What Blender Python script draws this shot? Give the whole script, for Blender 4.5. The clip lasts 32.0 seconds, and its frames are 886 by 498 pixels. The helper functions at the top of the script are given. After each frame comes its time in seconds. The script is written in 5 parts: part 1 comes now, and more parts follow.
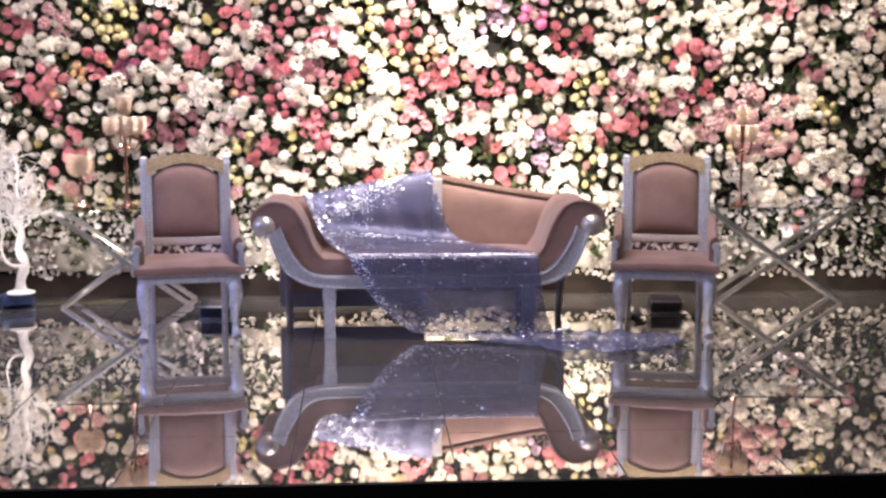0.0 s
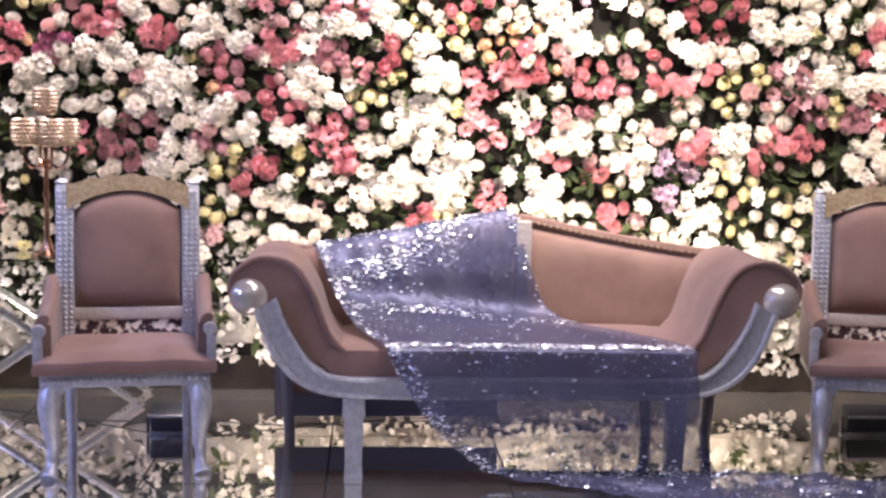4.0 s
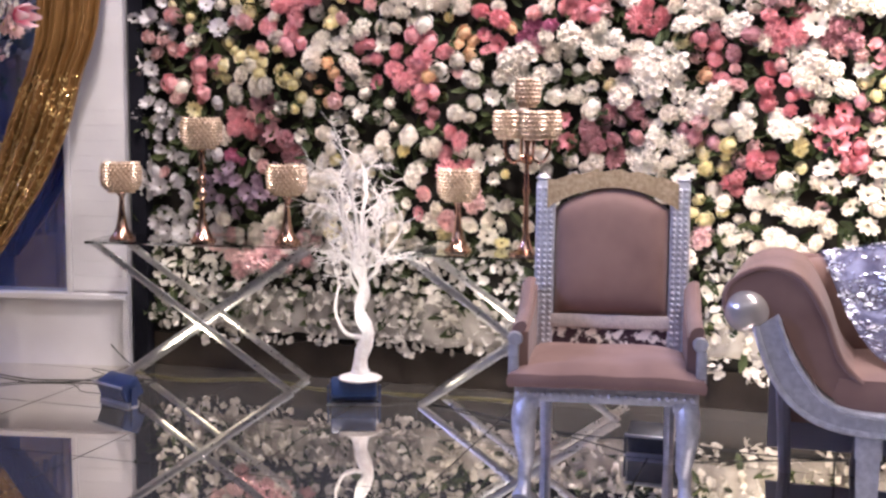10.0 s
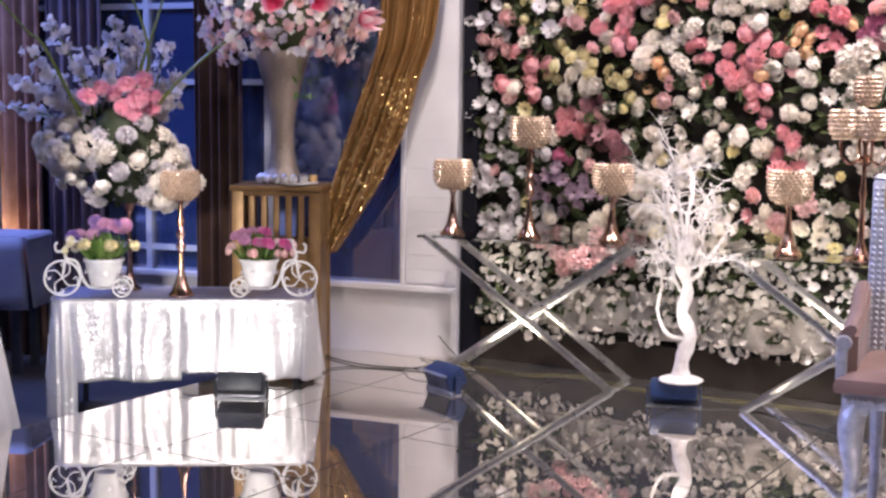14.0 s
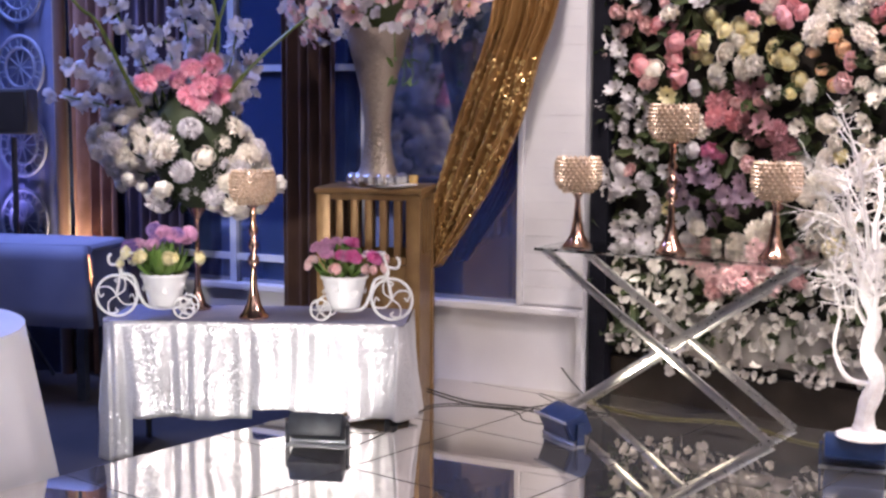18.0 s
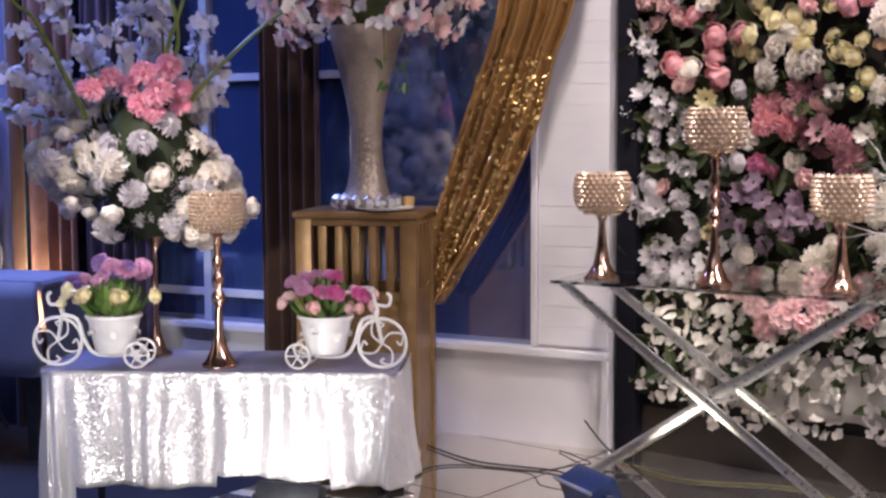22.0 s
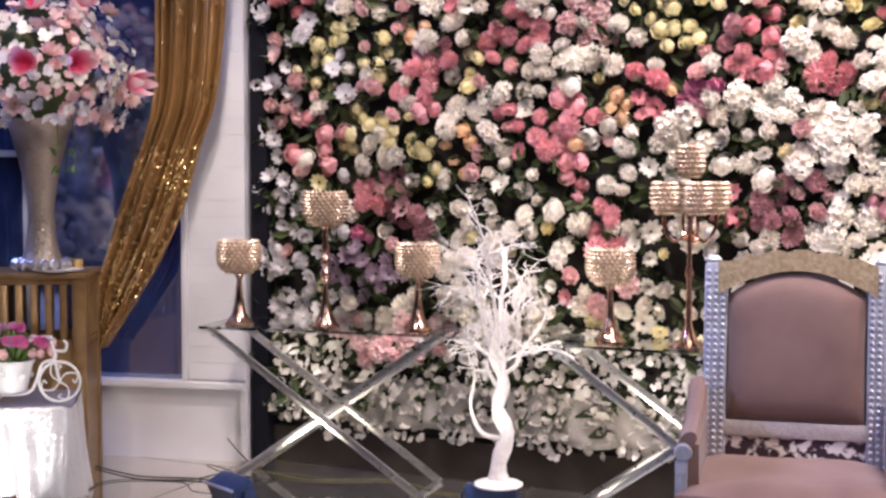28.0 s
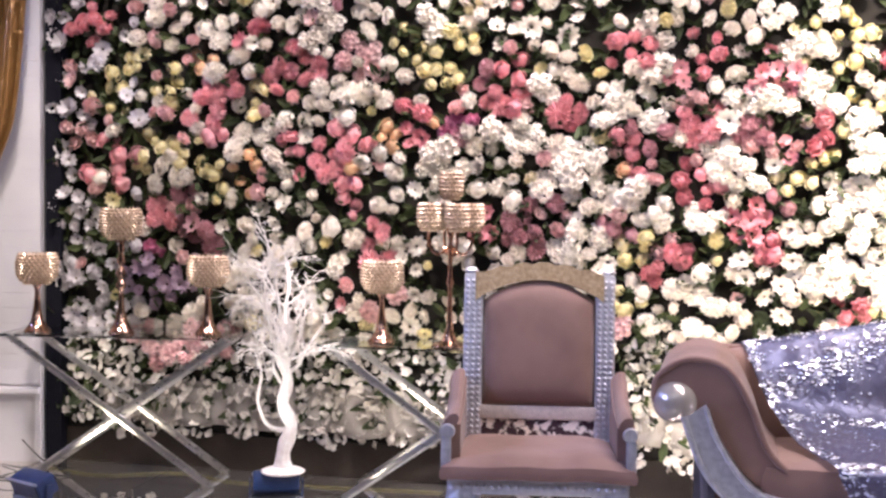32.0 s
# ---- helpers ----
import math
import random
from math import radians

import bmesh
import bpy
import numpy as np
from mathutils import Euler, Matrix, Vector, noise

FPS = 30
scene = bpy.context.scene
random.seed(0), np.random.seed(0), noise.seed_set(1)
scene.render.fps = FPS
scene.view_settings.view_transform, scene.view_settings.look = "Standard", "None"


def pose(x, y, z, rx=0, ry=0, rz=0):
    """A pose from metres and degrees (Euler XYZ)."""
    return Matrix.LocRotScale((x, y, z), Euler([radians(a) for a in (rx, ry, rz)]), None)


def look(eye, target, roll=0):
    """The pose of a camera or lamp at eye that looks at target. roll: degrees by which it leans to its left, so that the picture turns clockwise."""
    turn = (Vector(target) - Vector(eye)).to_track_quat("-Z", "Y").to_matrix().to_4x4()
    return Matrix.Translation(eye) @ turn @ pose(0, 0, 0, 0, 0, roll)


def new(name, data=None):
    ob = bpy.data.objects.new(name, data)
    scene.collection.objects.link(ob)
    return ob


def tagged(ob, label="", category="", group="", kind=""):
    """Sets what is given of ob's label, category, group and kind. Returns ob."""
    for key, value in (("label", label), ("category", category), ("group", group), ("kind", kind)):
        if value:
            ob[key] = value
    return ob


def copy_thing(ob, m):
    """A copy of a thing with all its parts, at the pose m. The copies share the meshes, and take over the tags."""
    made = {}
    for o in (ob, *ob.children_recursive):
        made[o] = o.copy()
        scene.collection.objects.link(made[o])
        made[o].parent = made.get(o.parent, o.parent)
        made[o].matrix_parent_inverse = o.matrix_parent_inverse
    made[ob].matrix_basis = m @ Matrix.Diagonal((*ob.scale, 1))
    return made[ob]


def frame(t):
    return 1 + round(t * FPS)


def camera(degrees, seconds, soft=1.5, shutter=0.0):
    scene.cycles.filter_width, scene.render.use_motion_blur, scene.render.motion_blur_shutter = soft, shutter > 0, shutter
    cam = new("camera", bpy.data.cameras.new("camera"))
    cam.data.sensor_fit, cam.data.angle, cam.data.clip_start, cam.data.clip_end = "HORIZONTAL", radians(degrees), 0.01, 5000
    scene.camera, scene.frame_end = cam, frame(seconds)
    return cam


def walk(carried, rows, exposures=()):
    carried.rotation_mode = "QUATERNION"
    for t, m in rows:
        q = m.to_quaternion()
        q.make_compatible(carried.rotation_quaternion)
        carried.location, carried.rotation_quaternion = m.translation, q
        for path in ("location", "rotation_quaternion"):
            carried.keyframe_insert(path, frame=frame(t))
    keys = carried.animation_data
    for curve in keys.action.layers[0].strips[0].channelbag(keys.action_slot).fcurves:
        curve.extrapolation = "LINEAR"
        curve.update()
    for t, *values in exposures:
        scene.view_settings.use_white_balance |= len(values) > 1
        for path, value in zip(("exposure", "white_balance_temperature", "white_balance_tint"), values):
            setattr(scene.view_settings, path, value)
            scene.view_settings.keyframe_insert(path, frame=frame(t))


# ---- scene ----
# camera and its walk
cam = camera(38.3, 32.0, soft=2.65)
PATH = [
    (0, look((-0.426, -9.034, 1.890), (-0.302, -7.057, 1.616), 0.07)),
    (0.62, look((-0.41, -9.03, 1.905), (-0.292, -7.055, 1.623), 0.1)),
    (1, look((-0.393, -7.481, 1.751), (-0.268, -5.507, 1.454), 0.05)),
    (1.5, look((-0.453, -6.750, 1.752), (-0.306, -4.780, 1.443), 0.48)),
    (2, look((-0.467, -6.278, 1.758), (-0.310, -4.310, 1.439), 0.38)),
    (2.5, look((-0.509, -5.935, 1.702), (-0.325, -3.962, 1.434), 0.81)),
    (4.5, look((-0.646, -5.341, 1.639), (-0.56, -3.356, 1.414), 1.2)),
    (5, look((-0.688, -5.13, 1.619), (-0.629, -3.145, 1.379), 1.3)),
    (6, look((-0.731, -4.926, 1.589), (-0.823, -2.942, 1.353), 1.0)),
    (7, look((-0.737, -4.932, 1.588), (-1.005, -2.964, 1.359), 0.8)),
    (8, look((-0.761, -4.842, 1.587), (-1.135, -2.891, 1.356), 0.8)),
    (9, look((-0.781, -4.853, 1.586), (-1.262, -2.926, 1.354), 0.5)),
    (10, look((-0.803, -4.879, 1.604), (-1.398, -2.985, 1.366), 0.5)),
    (11, look((-0.814, -4.888, 1.603), (-1.538, -3.04, 1.354), 0.7)),
    (12, look((-0.841, -4.902, 1.596), (-1.685, -3.105, 1.348), 0.8)),
    (13, look((-0.814, -4.918, 1.571), (-1.799, -3.194, 1.337), 0.5)),
    (14, look((-0.759, -4.897, 1.532), (-1.82, -3.217, 1.309), 0.6)),
    (15, look((-0.68, -4.87, 1.568), (-1.816, -3.24, 1.344), 0.5)),
    (17.5, look((-1.144, -4.063, 1.532), (-2.371, -2.5, 1.296), 0.5)),
    (18, look((-1.323, -3.794, 1.469), (-2.57, -2.247, 1.244), 0.3)),
    (19, look((-1.482, -3.564, 1.36), (-2.754, -2.031, 1.183), -0.1)),
    (20, look((-1.606, -3.422, 1.37), (-2.938, -1.94, 1.198), -0.6)),
    (21, look((-1.805, -3.114, 1.31), (-3.119, -1.614, 1.151), -0.3)),
    (22, look((-1.847, -3.021, 1.383), (-3.12, -1.489, 1.203), -0.3)),
    (23, look((-1.768, -3.084, 1.347), (-2.992, -1.51, 1.191), -0.2)),
    (24, look((-1.594, -3.293, 1.405), (-2.741, -1.664, 1.236), -0.1)),
    (25, look((-1.406, -3.623, 1.478), (-2.443, -1.922, 1.307), 0.1)),
    (26, look((-1.3, -3.817, 1.478), (-2.233, -2.054, 1.334), 0.0)),
    (26.5, look((-1.262, -3.885, 1.510), (-2.135, -2.092, 1.371), 0.1)),
    (28.5, look((-1.024, -4.32, 1.604), (-1.794, -2.478, 1.481), 0.3)),
    (29, look((-1.016, -4.476, 1.624), (-1.723, -2.61, 1.495), 0.6)),
    (30, look((-0.984, -4.722, 1.627), (-1.592, -2.82, 1.503), 0.7)),
    (31, look((-0.953, -4.826, 1.634), (-1.485, -2.902, 1.507), 0.7)),
    (32, look((-0.934, -4.952, 1.636), (-1.376, -3.004, 1.533), 0.8)),
]
walk(cam, PATH, [(0, 1.22), (3, 1.16), (6, 1.0), (9, 1.14), (12, 1.32), (19, 1.3), (24, 1.14), (31, 1.36), (32, 1.28)])

# ---- world and lights ----
world = bpy.data.worlds.new("hall_air")
scene.world = world
world.use_nodes = True
world.node_tree.nodes["Background"].inputs[0].default_value = (0.62, 0.58, 0.78, 1)
world.node_tree.nodes["Background"].inputs[1].default_value = 0.22


def spot(name, eye, target, watts, color, angle=50, blend=0.6, radius=0.12):
    data = bpy.data.lights.new(name, "SPOT")
    data.energy, data.color = watts, color
    data.spot_size, data.spot_blend, data.shadow_soft_size = radians(angle), blend, radius
    ob = new(name, data)
    ob.matrix_world = look(eye, target)
    return ob


def area(name, eye, target, watts, color, w, h):
    data = bpy.data.lights.new(name, "AREA")
    data.energy, data.color, data.shape, data.size, data.size_y = watts, color, "RECTANGLE", w, h
    ob = new(name, data)
    ob.matrix_world = look(eye, target)
    return ob


WARM = (1.0, 0.86, 0.68)
# unseen spots added over the stage, aimed past the seats at the flowers
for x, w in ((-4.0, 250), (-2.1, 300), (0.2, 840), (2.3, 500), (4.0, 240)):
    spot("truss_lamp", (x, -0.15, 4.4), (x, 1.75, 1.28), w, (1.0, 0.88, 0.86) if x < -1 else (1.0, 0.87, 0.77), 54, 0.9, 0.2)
# floor spotlights shining up the flowers
for x, y, w in ((0.25, 1.0, 120), (-1.15, 1.0, 30), (1.25, 1.0, 60), (-2.75, 1.15, 7), (-4.25, 0.98, 4)):
    spot("uplight", (x, y, 0.16), (x + 0.1, 1.9, 1.15), w, (1.0, 0.88, 0.72), 110, 1.0, 0.06)
spot("tree_uplight", (-3.3, 0.9, 0.15), (-3.15, 1.22, 0.9), 11, (1.0, 0.95, 0.9), 70, 1.0, 0.05)
# dim unseen area lamps added to brighten the seats from hall and above
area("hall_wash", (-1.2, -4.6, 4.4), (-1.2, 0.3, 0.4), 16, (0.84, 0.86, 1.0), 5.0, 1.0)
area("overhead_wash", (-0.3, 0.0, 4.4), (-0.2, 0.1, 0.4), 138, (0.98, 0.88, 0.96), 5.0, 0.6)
# blue side lamp, and the floor spotlight's bright light on the sequin table
spot("blue_lamp", (-5.8, -3.2, 3.2), (-0.8, 0.2, 0.4), 300, (0.40, 0.46, 1.0), 46, 0.8)
spot("table_flood", (-5.185, 0.145, 0.09), (-5.66, 0.42, 0.34), 3.8, (1.0, 0.96, 0.93), 140, 0.6, 0.06)
# unseen spots added to fill the table, voile, arrangement and bouquet
spot("table_spot", (-3.5, -3.4, 1.5), (-5.78, 0.15, 0.36), 235, (1.0, 0.94, 0.92), 24, 0.6)
spot("drape_spot", (-3.4, -1.6, 4.2), (-5.15, 1.4, 1.0), 84, WARM, 34, 0.8)
spot("arrangement_spot", (-4.6, -2.4, 3.9), (-6.06, 0.3, 0.98), 560, (1.0, 0.90, 0.90), 14, 0.9)
spot("bouquet_spot", (-4.2, -1.6, 4.3), (-5.68, 1.05, 2.1), 210, (1.0, 0.88, 0.94), 17, 0.8)
# unseen blue area lamp added inside the room to brighten the window
area("window_glow", (-8.2, 0.3, 3.6), (-7.2, 1.1, 0.9), 90, (0.26, 0.36, 1.0), 2.0, 0.4)
# another unseen blue lamp, added to fill the far corner
spot("corner_blue_lamp", (-8.3, -1.6, 3.9), (-7.5, 0.6, 1.5), 215, (0.46, 0.50, 1.0), 34, 0.9)
spot("screen_uplight", (-8.3, 0.52, 0.62), (-8.4, 0.74, 1.3), 12, (0.42, 0.36, 1.0), 80, 1.0, 0.05)
spot("curtain_uplight", (-7.86, 0.76, 0.3), (-7.86, 0.95, 1.0), 80, (1.0, 0.72, 0.46), 80, 1.0, 0.05)


# ---- materials ----
def nodes_of(mat):
    return mat.node_tree.nodes, mat.node_tree.links


def material(name, color, rough=0.5, metal=0.0, second=None, scale=8.0, fine=120.0, bump=0.15, spec=0.5, island=0.0, sheen=0.0,
             coat=0.0, trans=0.0, rvar=0.1, edge=(0.35, 0.7)):
    """Base colour varied at two scales, roughness varied, fine relief."""
    mat = bpy.data.materials.new(name)
    mat.use_nodes = True
    n, l = nodes_of(mat)
    b = n["Principled BSDF"]
    b.inputs["Metallic"].default_value = metal
    b.inputs["Specular IOR Level"].default_value = spec
    b.inputs["Sheen Weight"].default_value = sheen
    b.inputs["Coat Weight"].default_value = coat
    b.inputs["Transmission Weight"].default_value = trans
    co = n.new("ShaderNodeTexCoord")
    big = n.new("ShaderNodeTexNoise")
    big.inputs["Scale"].default_value, big.inputs["Detail"].default_value = scale, 3
    small = n.new("ShaderNodeTexNoise")
    small.inputs["Scale"].default_value, small.inputs["Detail"].default_value = fine, 2
    l.new(co.outputs["Object"], big.inputs["Vector"])
    l.new(co.outputs["Object"], small.inputs["Vector"])
    mix = n.new("ShaderNodeMix")
    mix.data_type = "RGBA"
    mix.inputs[6].default_value = (*color, 1)
    mix.inputs[7].default_value = (*(second or [c * 0.7 for c in color]), 1)
    ramp = n.new("ShaderNodeMapRange")
    ramp.inputs[1].default_value, ramp.inputs[2].default_value = edge
    l.new(big.outputs["Fac"], ramp.inputs[0])
    l.new(ramp.outputs[0], mix.inputs[0])
    out = mix.outputs[2]
    if island:
        geo = n.new("ShaderNodeNewGeometry")
        info = n.new("ShaderNodeObjectInfo")
        add = n.new("ShaderNodeMath")
        add.operation = "ADD"
        l.new(geo.outputs["Random Per Island"], add.inputs[0])
        l.new(info.outputs["Random"], add.inputs[1])
        rng = n.new("ShaderNodeMapRange")
        rng.inputs[1].default_value, rng.inputs[2].default_value = 0, 2
        rng.inputs[3].default_value, rng.inputs[4].default_value = 1 - island, 1 + island
        l.new(add.outputs[0], rng.inputs[0])
        hsv = n.new("ShaderNodeHueSaturation")
        l.new(out, hsv.inputs["Color"])
        l.new(rng.outputs[0], hsv.inputs["Value"])
        out = hsv.outputs[0]
    l.new(out, b.inputs["Base Color"])
    r = n.new("ShaderNodeMapRange")
    r.inputs[3].default_value, r.inputs[4].default_value = max(0.0, rough - rvar), min(1, rough + rvar)
    l.new(small.outputs["Fac"], r.inputs[0])
    l.new(r.outputs[0], b.inputs["Roughness"])
    if bump:
        bp = n.new("ShaderNodeBump")
        bp.inputs["Strength"].default_value, bp.inputs["Distance"].default_value = bump, 0.004
        l.new(small.outputs["Fac"], bp.inputs["Height"])
        l.new(bp.outputs[0], b.inputs["Normal"])
    return mat


def sequin(name, color, second, cell=260.0, tilt=0.5, rough=0.22, metal=0.85, alpha=1.0, plain=1.0):
    """Cloth of small shiny discs, each with its own tilt."""
    mat = bpy.data.materials.new(name)
    mat.use_nodes = True
    n, l = nodes_of(mat)
    b = n["Principled BSDF"]
    co = n.new("ShaderNodeTexCoord")
    vor = n.new("ShaderNodeTexVoronoi")
    vor.inputs["Scale"].default_value = cell
    l.new(co.outputs["Object"], vor.inputs["Vector"])
    sub = n.new("ShaderNodeVectorMath")
    sub.operation = "SUBTRACT"
    sub.inputs[1].default_value = (0.5, 0.5, 0.5)
    l.new(vor.outputs["Color"], sub.inputs[0])
    sc = n.new("ShaderNodeVectorMath")
    sc.operation = "SCALE"
    sc.inputs["Scale"].default_value = tilt
    l.new(sub.outputs[0], sc.inputs[0])
    patch = n.new("ShaderNodeTexNoise")
    patch.inputs["Scale"].default_value, patch.inputs["Detail"].default_value = 7, 3
    l.new(co.outputs["Object"], patch.inputs["Vector"])
    rng = n.new("ShaderNodeMapRange")
    rng.inputs[1].default_value, rng.inputs[2].default_value = 0.42, 0.62
    rng.inputs[3].default_value, rng.inputs[4].default_value = tilt * plain, tilt
    l.new(patch.outputs["Fac"], rng.inputs[0])
    l.new(rng.outputs[0], sc.inputs["Scale"])
    geo = n.new("ShaderNodeNewGeometry")
    add = n.new("ShaderNodeVectorMath")
    l.new(geo.outputs["Normal"], add.inputs[0])
    l.new(sc.outputs[0], add.inputs[1])
    nrm = n.new("ShaderNodeVectorMath")
    nrm.operation = "NORMALIZE"
    l.new(add.outputs[0], nrm.inputs[0])
    l.new(nrm.outputs[0], b.inputs["Normal"])
    noi = n.new("ShaderNodeTexNoise")
    noi.inputs["Scale"].default_value = 5
    l.new(co.outputs["Object"], noi.inputs["Vector"])
    mix = n.new("ShaderNodeMix")
    mix.data_type = "RGBA"
    mix.inputs[6].default_value, mix.inputs[7].default_value = (*color, 1), (*second, 1)
    l.new(noi.outputs["Fac"], mix.inputs[0])
    l.new(mix.outputs[2], b.inputs["Base Color"])
    b.inputs["Metallic"].default_value, b.inputs["Roughness"].default_value = metal, rough
    b.inputs["Alpha"].default_value = alpha
    return mat


def petal(name, color, second, island=0.22):
    m = material(name, color, 0.6, 0, second, 9.0, 90.0, 0.25, 0.25, island)
    b = m.node_tree.nodes["Principled BSDF"]
    n, l = nodes_of(m)
    # thin silk petals let some light through
    thin = n.new("ShaderNodeBsdfTranslucent")
    l.new(b.inputs["Base Color"].links[0].from_socket, thin.inputs["Color"])
    both = n.new("ShaderNodeMixShader")
    both.inputs[0].default_value = 0.28
    l.new(b.outputs[0], both.inputs[1])
    l.new(thin.outputs[0], both.inputs[2])
    l.new(both.outputs[0], n["Material Output"].inputs["Surface"])
    return m


WHITE_P = petal("white_petal", (0.86, 0.82, 0.75), (0.80, 0.73, 0.66))
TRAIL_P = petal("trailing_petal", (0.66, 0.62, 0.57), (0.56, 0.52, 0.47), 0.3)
CREAM_P = petal("cream_petal", (0.82, 0.74, 0.42), (0.80, 0.72, 0.52))
PINK_P = petal("pink_petal", (0.80, 0.45, 0.47), (0.76, 0.36, 0.40))
RED_P = petal("red_petal", (0.68, 0.26, 0.30), (0.74, 0.38, 0.40))
DUSK_P = petal("dusky_rose_petal", (0.62, 0.36, 0.39), (0.54, 0.27, 0.31))
PEACH_P = petal("peach_petal", (0.84, 0.62, 0.40), (0.80, 0.52, 0.34))
# white petals tinted lilac-grey for cool light; also the bouquet's lilac orchids
LILAC_LIT_P = petal("lilac_lit_petal", (0.70, 0.67, 0.68), (0.60, 0.56, 0.59))
MAUVE_P = petal("mauve_petal", (0.44, 0.33, 0.43), (0.56, 0.40, 0.48))
BLUSH_P = petal("blush_petal", (0.84, 0.62, 0.60), (0.80, 0.50, 0.50))
MAGENTA_P = petal("magenta_petal", (0.64, 0.20, 0.36), (0.74, 0.38, 0.52))
DARK_EYE = material("flower_eye", (0.05, 0.03, 0.02), 0.8, 0, (0.12, 0.10, 0.02), 60)
YELLOW_EYE = material("stamen_yellow", (0.6, 0.42, 0.06), 0.7)
LEAF = material("leaf_green", (0.034, 0.048, 0.022), 0.6, 0, (0.07, 0.085, 0.032), 6.0, 60.0, 0.3, 0.2, 0.45)
LEAF_LIGHT = material("leaf_light_green", (0.07, 0.14, 0.03), 0.5, 0, (0.15, 0.22, 0.05), 8, 60, 0.3, 0.3, 0.3)
STEM = material("stem_green", (0.22, 0.26, 0.05), 0.5, 0, (0.10, 0.16, 0.03), 20)
BLACK = material("black_panel", (0.026, 0.023, 0.020), 0.9, 0, (0.02, 0.018, 0.016), 4, spec=0.1)
GILT_CLOTH = material("rose_brown_velvet", (0.262, 0.162, 0.134), 0.8, 0, (0.190, 0.112, 0.092), 4.0, 300.0, 0.25, 0.2, 0, 0.18)
SILVER_CARVE = material("silver_leaf_frame", (0.50, 0.50, 0.54), 0.38, 0.55, (0.66, 0.66, 0.70), 40.0, 90.0, 0.9)
GOLD_CARVE = material("gold_leaf_crest", (0.40, 0.29, 0.16), 0.45, 0.4, (0.58, 0.45, 0.28), 55.0, 110.0, 0.9)
PALE_CARVE = material("pale_carved_rail", (0.50, 0.44, 0.42), 0.45, 0.3, (0.62, 0.54, 0.50), 40.0, 90.0, 0.9)
FLORAL = material("floral_tapestry", (0.78, 0.70, 0.64), 0.8, 0, (0.035, 0.012, 0.018), 26.0, 200.0, 0.2, edge=(0.47, 0.54))
BALL_M = material("pearl_ball", (0.62, 0.56, 0.50), 0.22, 0.5, (0.5, 0.45, 0.42), 10)
CHROME = material("polished_chrome", (0.72, 0.70, 0.68), 0.30, 1.0, (0.60, 0.59, 0.58), 5, 60, 0.03)
CLEAR_GLASS = material("clear_glass_top", (0.80, 0.84, 0.84), 0.02, 0.0, (0.74, 0.80, 0.80), 4, 30, 0.0, trans=1.0, rvar=0.01)
SKIRT = material("brown_skirting_board", (0.032, 0.025, 0.02), 0.5, 0, (0.022, 0.017, 0.014), 5, 60, 0.2, 0.12)
COPPER = material("rose_gold_metal", (0.58, 0.34, 0.26), 0.16, 1.0, (0.66, 0.44, 0.33), 20, 60, 0.05)
CRYSTAL = material("champagne_crystal", (0.44, 0.315, 0.225), 0.3, 0.3, (0.56, 0.43, 0.325), 60, 120, 0.1, 0.5, 0.3)
WHITE_PAINT = material("white_enamel", (0.80, 0.79, 0.78), 0.4, 0, (0.72, 0.70, 0.70), 20, 120, 0.1)
TREE_WHITE = material("whitewashed_branch", (0.82, 0.79, 0.76), 0.7, 0, (0.66, 0.60, 0.56), 30, 140, 0.5)
SIDING = material("white_siding", (0.62, 0.60, 0.62), 0.55, 0, (0.55, 0.53, 0.56), 3, 40, 0.2)
BROWN_WALL = material("brown_drapery", (0.05, 0.024, 0.018), 0.7, 0, (0.08, 0.04, 0.028), 5, 150, 0.2, 0.3, 0, 0.2)
MIRROR = material("black_mirror_acrylic", (0.88, 0.84, 0.79), 0.02, 0.94, (0.82, 0.78, 0.71), 1.5, 6, 0.0, rvar=0.015)
SEAM = material("black_seam", (0.006, 0.006, 0.006), 0.6)
HALL = material("hall_carpet", (0.03, 0.026, 0.03), 0.85, 0, (0.045, 0.038, 0.04), 3, 200, 0.5)
WALLPAINT = material("dark_hall_wall", (0.06, 0.06, 0.09), 0.7, 0, (0.08, 0.08, 0.11), 2, 80, 0.2)
GOLD_SEQ = sequin("gold_sequin_voile", (0.27, 0.135, 0.045), (0.34, 0.19, 0.07), 60, 0.8, 0.3, 0.4, 0.94, 0.12)
SILVER_SEQ = sequin("silver_sequin_cloth", (0.80, 0.79, 0.80), (0.64, 0.63, 0.66), 150, 0.6, 0.34, 0.58, 1.0, 0.5)
BLUE_SEQ = sequin("silver_blue_sequin_drape", (0.062, 0.078, 0.19), (0.17, 0.168, 0.25), 110, 0.7, 0.42, 0.32, 0.47, 0.2)
GOLD_DISC = material("gold_sequin_disc", (0.95, 0.66, 0.28), 0.25, 0.6, (0.90, 0.60, 0.24), 20, 60, 0.0)
TRIM = material("brown_gimp_trim", (0.20, 0.13, 0.085), 0.6, 0.1, (0.28, 0.19, 0.12), 40, 90, 0.4)
# near-white, so that each disc reads as a glint on the throw
GLINT_DISC = material("silver_glint_disc", (0.90, 0.90, 0.94), 0.25, 0.5, (0.80, 0.82, 0.92), 20, 60, 0.0)
# darker copy of the tablecloth: the shade on its top is in the colour
SHADED_TOP = material("shaded_top_cloth", (0.20, 0.20, 0.30), 0.45, 0.1, (0.26, 0.25, 0.34), 9, 160, 0.2)
# dark slate, paled by putting the blue lamp's light into its colour
BLUE_LIT_SLATE = material("blue_lit_slate", (0.22, 0.22, 0.29), 0.7, 0, (0.23, 0.225, 0.29), 6, 120, 0.2)
